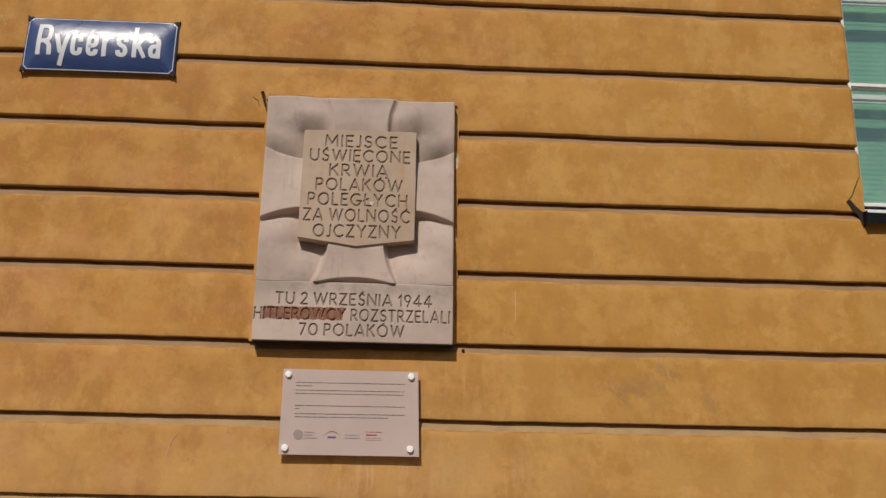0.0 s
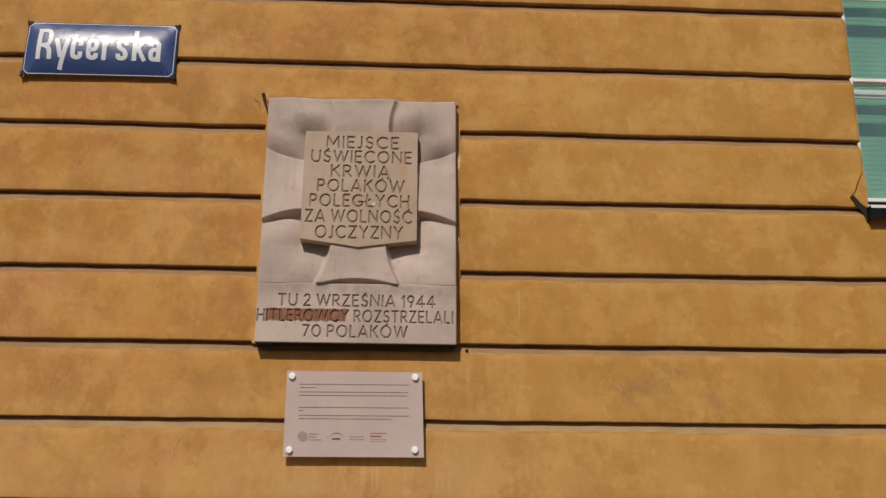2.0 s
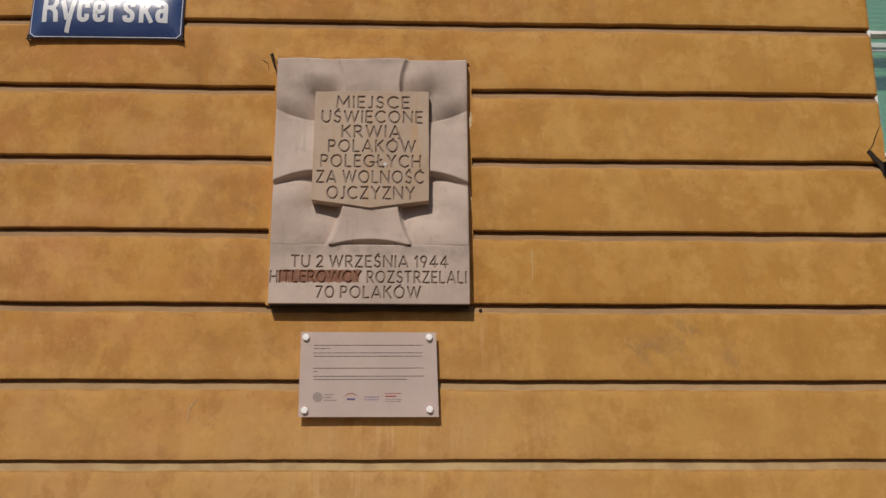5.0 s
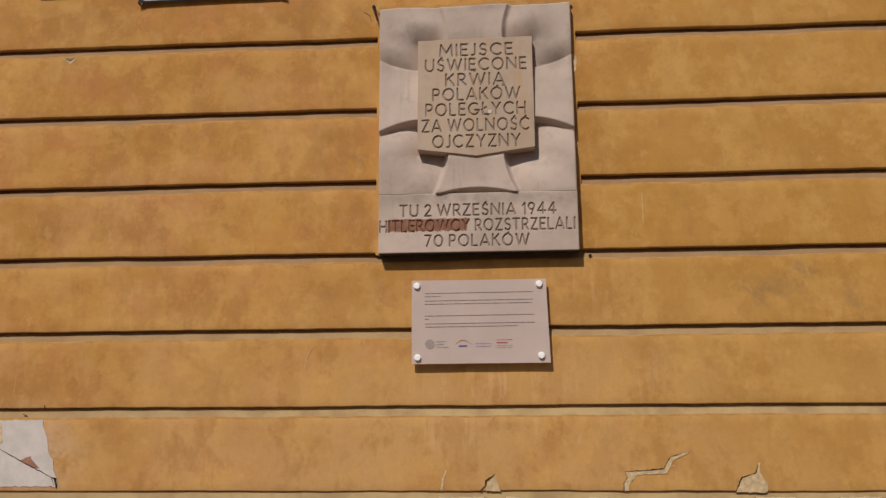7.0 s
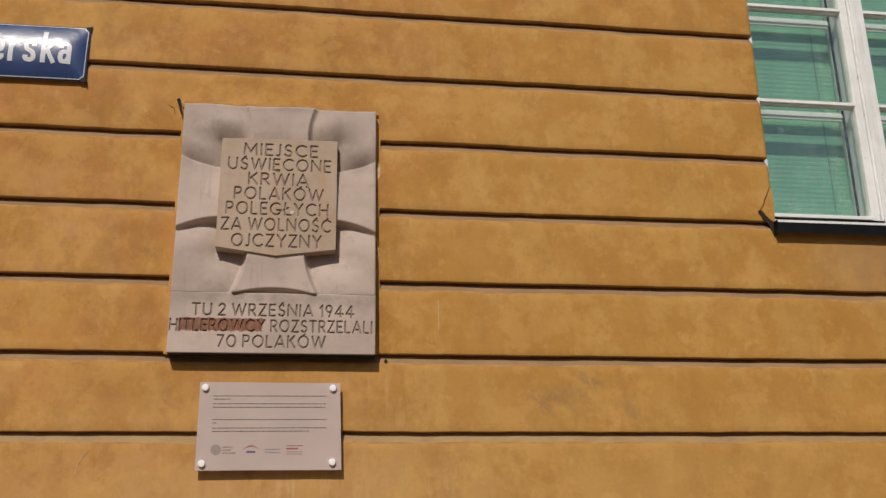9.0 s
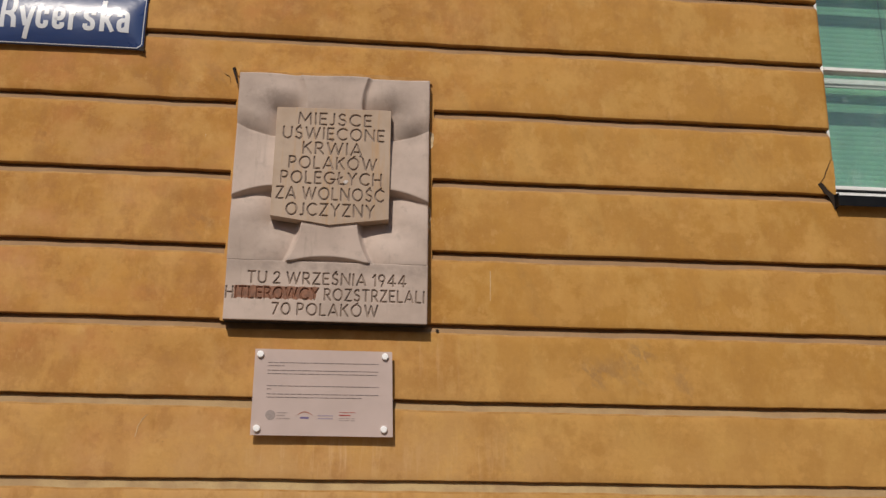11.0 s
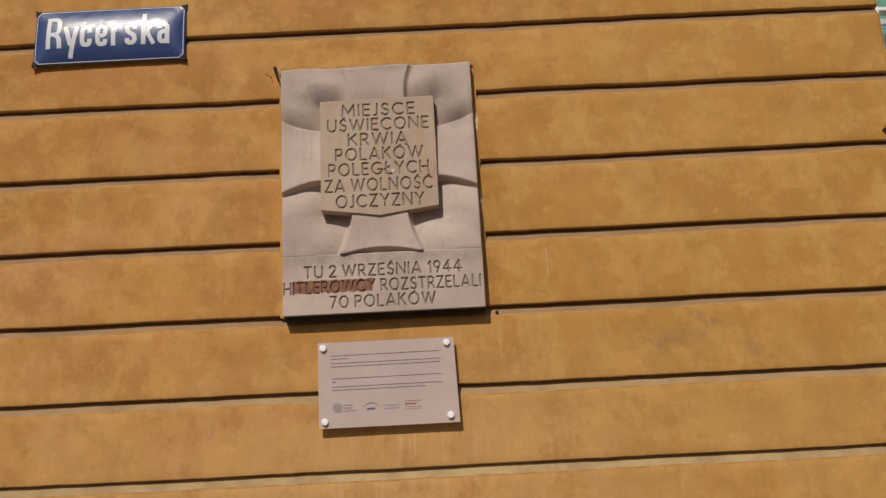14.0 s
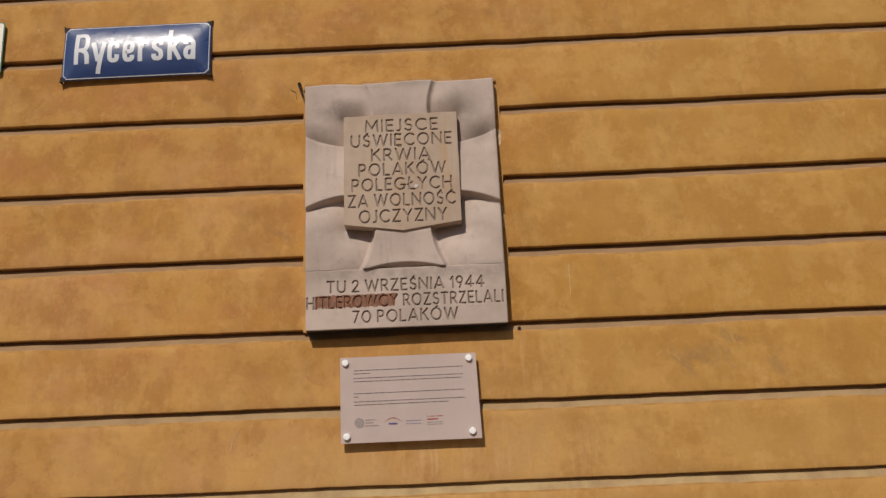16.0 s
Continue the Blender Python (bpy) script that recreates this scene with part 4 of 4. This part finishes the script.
arc += [(272 + 96 * k / 14, 406 - 22 * math.sin(math.pi * k / 14)) for k in range(14, -1, -1)]
part("arc_mark", slab_of([on_panel(*p) for p in arc], PY - 0.0009, PY - 0.0004), M_PRINT_ORANGE, panel)

# ---- window ----
window = thing("window_1", "white-painted double casement window with chipped paint and green blinds", "window", kind="structure")
ROWS = [(3.219, 3.782), (3.808, 4.307), (4.334, 4.80)]
INNER_ROWS = [(3.225, 3.762), (3.808, 4.288), (4.334, 4.79)]
bm = box(WIN_X0, WIN_X0 + 0.015, 0.07, 0.30, WIN_Z0, WIN_Z1)
box(WIN_X1 - 0.015, WIN_X1, 0.07, 0.30, WIN_Z0, WIN_Z1, bm=bm)
box(WIN_X0 + 0.015, WIN_X1 - 0.015, 0.07, 0.30, WIN_Z0, 3.181, bm=bm)
box(WIN_X0 + 0.015, WIN_X1 - 0.015, 0.07, 0.30, 4.85, WIN_Z1, bm=bm)
part("window_frame", bm, M_WHITE, window)
bm = box(2.799, 2.845, 0.076, 0.128, 3.181, 4.85, 0.004)
box(2.808, 2.836, 0.066, 0.076, 3.181, 4.85, 0.005, bm=bm)
part("mullion", bm, M_WHITE, window)


def sash(x0, x1, y, left, right, name, rows=ROWS, deep=0.042):
    bm = bmesh.new()
    box(x0, x0 + left, y, y + deep, 3.194, 4.845, 0.004, bm=bm)
    box(x1 - right, x1, y, y + deep, 3.194, 4.845, 0.004, bm=bm)
    for z0, z1 in ((3.194, rows[0][0]), (rows[0][1], rows[1][0]), (rows[1][1], rows[2][0]), (rows[2][1], 4.845)):
        box(x0 + left - 0.002, x1 - right + 0.002, y + 0.002, y + deep - 0.002, z0, z1, 0.004, bm=bm)
        box(x0 + left - 0.002, x1 - right + 0.002, y - 0.006, y + 0.002, (z0 + z1) / 2 - 0.008, (z0 + z1) / 2 + 0.008, 0.002, bm=bm)
    ob = part(name, bm, M_WHITE, window)
    for z0, z1 in rows:
        part("pane", box(x0 + left - 0.006, x1 - right + 0.006, y + deep / 2 - 0.002, y + deep / 2 + 0.002, z0 - 0.006, z1 + 0.006), M_GLASS, ob)
    return ob


sash(WIN_X0 + 0.016, 2.798, 0.085, 0.026, 0.042, "outer_sash")
sash(2.846, WIN_X1 - 0.016, 0.085, 0.042, 0.03, "outer_sash")
sash(WIN_X0 + 0.016, 2.770, 0.200, 0.03, 0.012, "inner_sash", INNER_ROWS, 0.016)
sash(2.874, WIN_X1 - 0.016, 0.200, 0.012, 0.04, "inner_sash", INNER_ROWS, 0.016)
for x in (2.770, 2.862):
    part("post_lining", box(x, x + 0.012, 0.128, 0.246, 3.181, 4.85), M_WHITE, window)
# dark strips paint the shaded gap beside the inner stiles
for x in (2.7575, 2.8745):
    part("shade_strip", box(x, x + 0.012, 0.196, 0.1998, 3.225, 4.84), M_SILL, window, "dark strip painting the shade of a gap")
# dark strip paints the shade of the groove under the sashes
part("shade_strip", box(WIN_X0 + 0.016, WIN_X1 - 0.016, 0.074, 0.0845, 3.184, 3.1925), M_SILL, window, "dark strip painting the shade of a gap")
bm = bmesh.new()
prof = [(-0.036, 3.131), (0.069, 3.156), (0.069, 3.15), (-0.030, 3.125), (-0.030, 3.086), (-0.036, 3.083)]
a = [bm.verts.new((WIN_X0 - 0.014, y, z)) for y, z in prof]
b = [bm.verts.new((WIN_X1 + 0.02, y, z)) for y, z in prof]
bm.faces.new(a)
bm.faces.new(b[::-1])
for i in range(len(prof)):
    bm.faces.new((a[i], b[i], b[(i + 1) % len(prof)], a[(i + 1) % len(prof)]))
part("window_sill", bm, M_SILL, window, "black sheet metal sill")
part("sill_end", box(WIN_X0 - 0.018, WIN_X0 - 0.0142, -0.038, 0.03, 3.081, 3.140), M_SILL, window)

blind = thing("venetian_blind", "closed green venetian blind behind the window panes", "blind")
slat_bm = bmesh.new()
rows = []
for k in range(5):
    q = (k / 4 - 0.5) * 0.031
    rows.append([slat_bm.verts.new((x, -q * 0.12 - 0.0021 * (1 - (k / 2 - 1) ** 2), q * 0.97)) for x in (0.0, 1.155)])
for p, q in zip(rows, rows[1:]):
    slat_bm.faces.new((p[0], p[1], q[1], q[0])).smooth = True
slat_me = finish("slat", slat_bm, M_BLIND)
for k in range(65):
    s = part("slat", slat_me, None, blind)
    s.location = (WIN_X0 + 0.02, 0.262 + 0.0008 * math.sin(k * 2.1), 3.201 + 0.0247 * k)
part("head_rail", box(WIN_X0 + 0.02, WIN_X1 - 0.02, 0.25, 0.28, 4.805, 4.84, 0.003), M_BLIND, blind)
for x in (2.685, 3.24):
    part("cord", tube([(x, 0.254, 3.19), (x, 0.254, 4.81)], 0.0018, 6), M_CORD, blind)
bm = bmesh.new()
box(1.2, 4.6, 2.6, 2.7, 2.4, 5.9, bm=bm)
box(1.2, 4.6, 0.42, 2.6, 2.3, 2.4, bm=bm)
box(1.2, 4.6, 0.42, 2.6, 5.8, 5.9, bm=bm)
box(1.1, 1.2, 0.42, 2.7, 2.3, 5.9, bm=bm)
box(4.6, 4.7, 0.42, 2.7, 2.3, 5.9, bm=bm)
tagged(part("wall_room", bm, M_ROOM), "plain painted walls of the room behind the window", "wall", kind="structure")


# ---- damage on the wall ----
def flake(points, mat, name, y0=-0.0035, step=0.01, amount=0.004, seed=1.0):
    """A thin spot of other stuff that follows the uneven wall."""
    bm = slab_of(ragged(points, step, amount, seed), 0.0, 0.004)
    for v in bm.verts:
        x, z = v.co.x, v.co.z
        v.co.y += min(0.0, y0 + 0.003) - 0.0008 + wall_wave(x, z)
    return part(name, bm, mat, wall)


def crack_line(points, wide=0.004, y0=-0.0042, seed=2.0):
    """A dark hairline crack along a broken line, thinner towards its ends."""
    fine = []
    for (x, z), (x2, z2) in zip(points, points[1:]):
        n = max(2, int(math.hypot(x2 - x, z2 - z) / 0.008))
        fine += [(x + (x2 - x) * k / n + 0.003 * noise.noise((x * 40, k * 0.9, seed)), z + (z2 - z) * k / n + 0.003 * noise.noise((z * 40, k * 0.9, seed + 4))) for k in range(n)]
    fine.append(points[-1])
    n = len(fine) - 1
    up, down = [], []
    for k, (x, z) in enumerate(fine):
        xa, za = fine[max(k - 1, 0)]
        xb, zb = fine[min(k + 1, n)]
        d = Vector((xb - xa, zb - za)).normalized() * wide / 2 * (0.25 + 0.75 * math.sin(math.pi * min(max(k / n, 0.04), 0.96))) * (1 + 0.5 * noise.noise((x * 90, z * 90, seed)))
        up.append((x - d.y, z + d.x))
        down.append((x + d.y, z - d.x))
    bm = bmesh.new()
    for k in range(n):
        slab_of([up[k], up[k + 1], down[k + 1], down[k]], 0.0, 0.003, bm)
    for v in bm.verts:
        v.co.y += y0 + 0.002 + wall_wave(v.co.x, v.co.z)
    return part("crack", bm, M_CRACK, wall)


def wx(px):
    return 0.566 + (760 + px / 2.45 - 1108) * 0.002214


def wz(py):
    return 1.5735 - (760 + py / 2.45 - 868) * 0.0021


flake([(-2.4, 1.848), (-1.77, 1.848), (-1.766, 1.81), (-1.748, 1.775), (-1.742, 1.73), (-1.720, 1.69), (-1.712, 1.65), (-1.697, 1.61), (-1.694, 1.586), (-2.4, 1.586)], M_PATCH, "bare_patch", -0.0045, 0.012, 0.007)
flake([(-1.97, 1.84), (-1.945, 1.838), (-1.935, 1.76), (-1.965, 1.74)], M_BARE, "bare_plaster", -0.006)
flake([(-1.852, 1.688), (-1.83, 1.70), (-1.812, 1.704), (-1.80, 1.685), (-1.772, 1.658), (-1.80, 1.664), (-1.835, 1.68)], M_BRICK, "bare_brick", -0.006)
flake([(wx(845), wz(270)), (wx(846), wz(240)), (wx(862), wz(215)), (wx(852), wz(188)), (wx(905), wz(188)), (wx(1015), wz(178)), (wx(1045), wz(125)), (wx(1130), wz(98)), (wx(1110), wz(112)), (wx(1055), wz(138)), (wx(1028), wz(195)), (wx(900), wz(202)), (wx(868), wz(240)), (wx(862), wz(270))], M_BARE, "bare_plaster", -0.0045, 0.012, 0.003)
flake([(wx(255), wz(272)), (wx(268), wz(235)), (wx(300), wz(200)), (wx(320), wz(272))], M_BARE, "bare_plaster", -0.0045, 0.012, 0.004)
flake([(wx(1310), wz(277)), (wx(1338), wz(218)), (wx(1400), wz(195)), (wx(1408), wz(150)), (wx(1418), wz(148)), (wx(1412), wz(190)), (wx(1442), wz(240)), (wx(1440), wz(277))], M_BARE, "bare_plaster", -0.0045, 0.012, 0.004)
flake([(wx(62), wz(268)), (wx(68), wz(220)), (wx(84), wz(180)), (wx(88), wz(182)), (wx(76), wz(225)), (wx(70), wz(268))], M_BARE, "bare_plaster", -0.0042, 0.012, 0.001)
flake([(-1.808, 3.414), (-1.745, 3.414), (-1.775, 3.388)], M_BARE, "bare_plaster", -0.0035, 0.008, 0.004)
# flat darker flake paints the shade inside the chip
flake([(-1.80, 3.415), (-1.757, 3.415), (-1.777, 3.403)], M_GROOVE, "chip_shade", -0.0055, 0.01, 0.002)
flake([(0.420, 3.355), (0.434, 3.348), (0.437, 3.325), (0.430, 3.285), (0.422, 3.275)], M_BARE, "bare_plaster", -0.0035, 0.008, 0.004)
flake([(0.422, 3.015), (0.427, 3.005), (0.428, 2.93), (0.422, 2.91)], M_BARE, "bare_plaster", -0.0035, 0.008, 0.004)
flake([(0.6775, 2.745), (0.6805, 2.745), (0.680, 2.62), (0.6785, 2.62)], M_BARE, "scratch", -0.004, 0.008, 0.002)
crack_line([(-1.97, 1.745), (-1.90, 1.712), (-1.86, 1.690), (-1.80, 1.662), (-1.72, 1.622), (-1.705, 1.59)], 0.0042, -0.0048)
crack_line([(-1.72, 1.622), (-1.702, 1.615), (-1.695, 1.578)], 0.010, -0.0048)
crack_line([(wx(853), wz(187)), (wx(925), wz(183)), (wx(1016), wz(175)), (wx(1046), wz(123)), (wx(1128), wz(99))])
crack_line([(wx(843), wz(270)), (wx(846), wz(240)), (wx(862), wz(212)), (wx(852), wz(190))], 0.006)
crack_line([(wx(232), wz(272)), (wx(256), wz(250)), (wx(258), wz(226)), (wx(298), wz(198))], 0.006)
crack_line([(wx(1309), wz(275)), (wx(1336), wz(216)), (wx(1398), wz(193)), (wx(1408), wz(152))], 0.005)
crack_line([(2.146, 3.19), (2.172, 3.222), (2.184, 3.255), (2.211, 3.308)], 0.0032, -0.0052)
crack_line([(-0.47, 3.58), (-0.445, 3.565), (-0.44, 3.53)], 0.0014)
# dark disc on the plaster stands for the shaded drill hole
bm = turned([(0.0065, -0.01), (0.0065, 0.0035), (0.004, 0.0038)], 12)
bmesh.ops.translate(bm, verts=bm.verts, vec=(0.462, 0, 2.489))
part("hole_shade", bm, M_CRACK, wall)
for pts in ([(-0.655, 2.135), (-0.675, 2.118), (-0.692, 2.085), (-0.700, 2.045), (-0.697, 2.045), (-0.688, 2.086), (-0.671, 2.115)], [(0.392, 1.80), (0.386, 1.76), (0.398, 1.745), (0.391, 1.76)], [(-0.53, 3.30), (-0.525, 3.30), (-0.527, 3.285)],
            [(-1.60, 3.93), (-1.593, 3.93), (-1.60, 3.89)], [(0.72, 1.66), (0.76, 1.665), (0.745, 1.655)]):
    flake(pts, M_SCUFF, "scuff", -0.0034, 0.006, 0.002)
# broken corner below the window: a loose wedge with a black gap under it
flake([(2.212, 3.305), (2.196, 3.272), (2.182, 3.238), (2.160, 3.197), (2.180, 3.172), (2.202, 3.150), (2.219, 3.138), (2.221, 3.30)], M_OCHRE, "loose_wedge", -0.0042, 0.012, 0.002)
# the gap's shade is drawn as a flat near-black flake
flake([(2.140, 3.188), (2.150, 3.198), (2.162, 3.192), (2.180, 3.166), (2.204, 3.146), (2.222, 3.134), (2.220, 3.085), (2.206, 3.070), (2.198, 3.098), (2.184, 3.130), (2.162, 3.152), (2.152, 3.172)], M_CRACK, "gap_shade", -0.0062, 0.01, 0.003)
# pale filler along the lowest visible joint
for x0, x1 in ((-0.16, 0.02), (0.10, 0.17), (0.42, 0.50), (1.05, 1.2), (1.36, 1.52)):
    flake([(x0, 1.546), (x1, 1.545), (x1 - 0.01, 1.530), ((x0 + x1) / 2, 1.520), (x0 + 0.015, 1.532)], M_BARE, "bare_plaster", -0.0038, 0.012, 0.005, x1)
crack_line([(-1.770, 1.908), (-1.766, 1.893)], 0.004)
crack_line([(-1.86, 1.872), (-1.84, 1.866)], 0.004)
# mortar lip over the plaque's upper edge
lip = ragged([(-0.41, 3.568), (-0.38, 3.574), (-0.14, 3.576), (0.1, 3.580), (0.26, 3.574), (0.405, 3.570), (0.425, 3.575), (0.41, 3.598), (0.11, 3.605), (-0.19, 3.595), (-0.40, 3.595)], 0.02, 0.006)
part("mortar_lip", slab_of(lip, -0.010, 0.004), M_WORN, wall)
# plaster filled up beside the plaque, where the grooves stop short
for x0, x1, z0, z1, seed in ((-0.412, -0.385, 2.505, 3.57, 3.0), (0.412, 0.434, 2.53, 3.56, 6.0)):
    bm = slab_of(ragged([(x0, z0), (x1, z0), (x1, z1), (x0, z1)], 0.018, 0.007, seed), -0.001, 0.022)
    for v in bm.verts:
        v.co.y += wall_wave(v.co.x, v.co.z)
    part("plaster_fillet", bm, M_OCHRE, wall)
hook = thing("iron_hook", "bent dark iron hook beside the plaque's upper corner", "hook")
part("shank", tube([(-0.424, 0.02, 3.602), (-0.426, -0.02, 3.600), (-0.428, -0.030, 3.592), (-0.421, -0.032, 3.570), (-0.408, -0.030, 3.525)], [0.004, 0.005, 0.0055, 0.0045, 0.003]), M_RUST, hook)
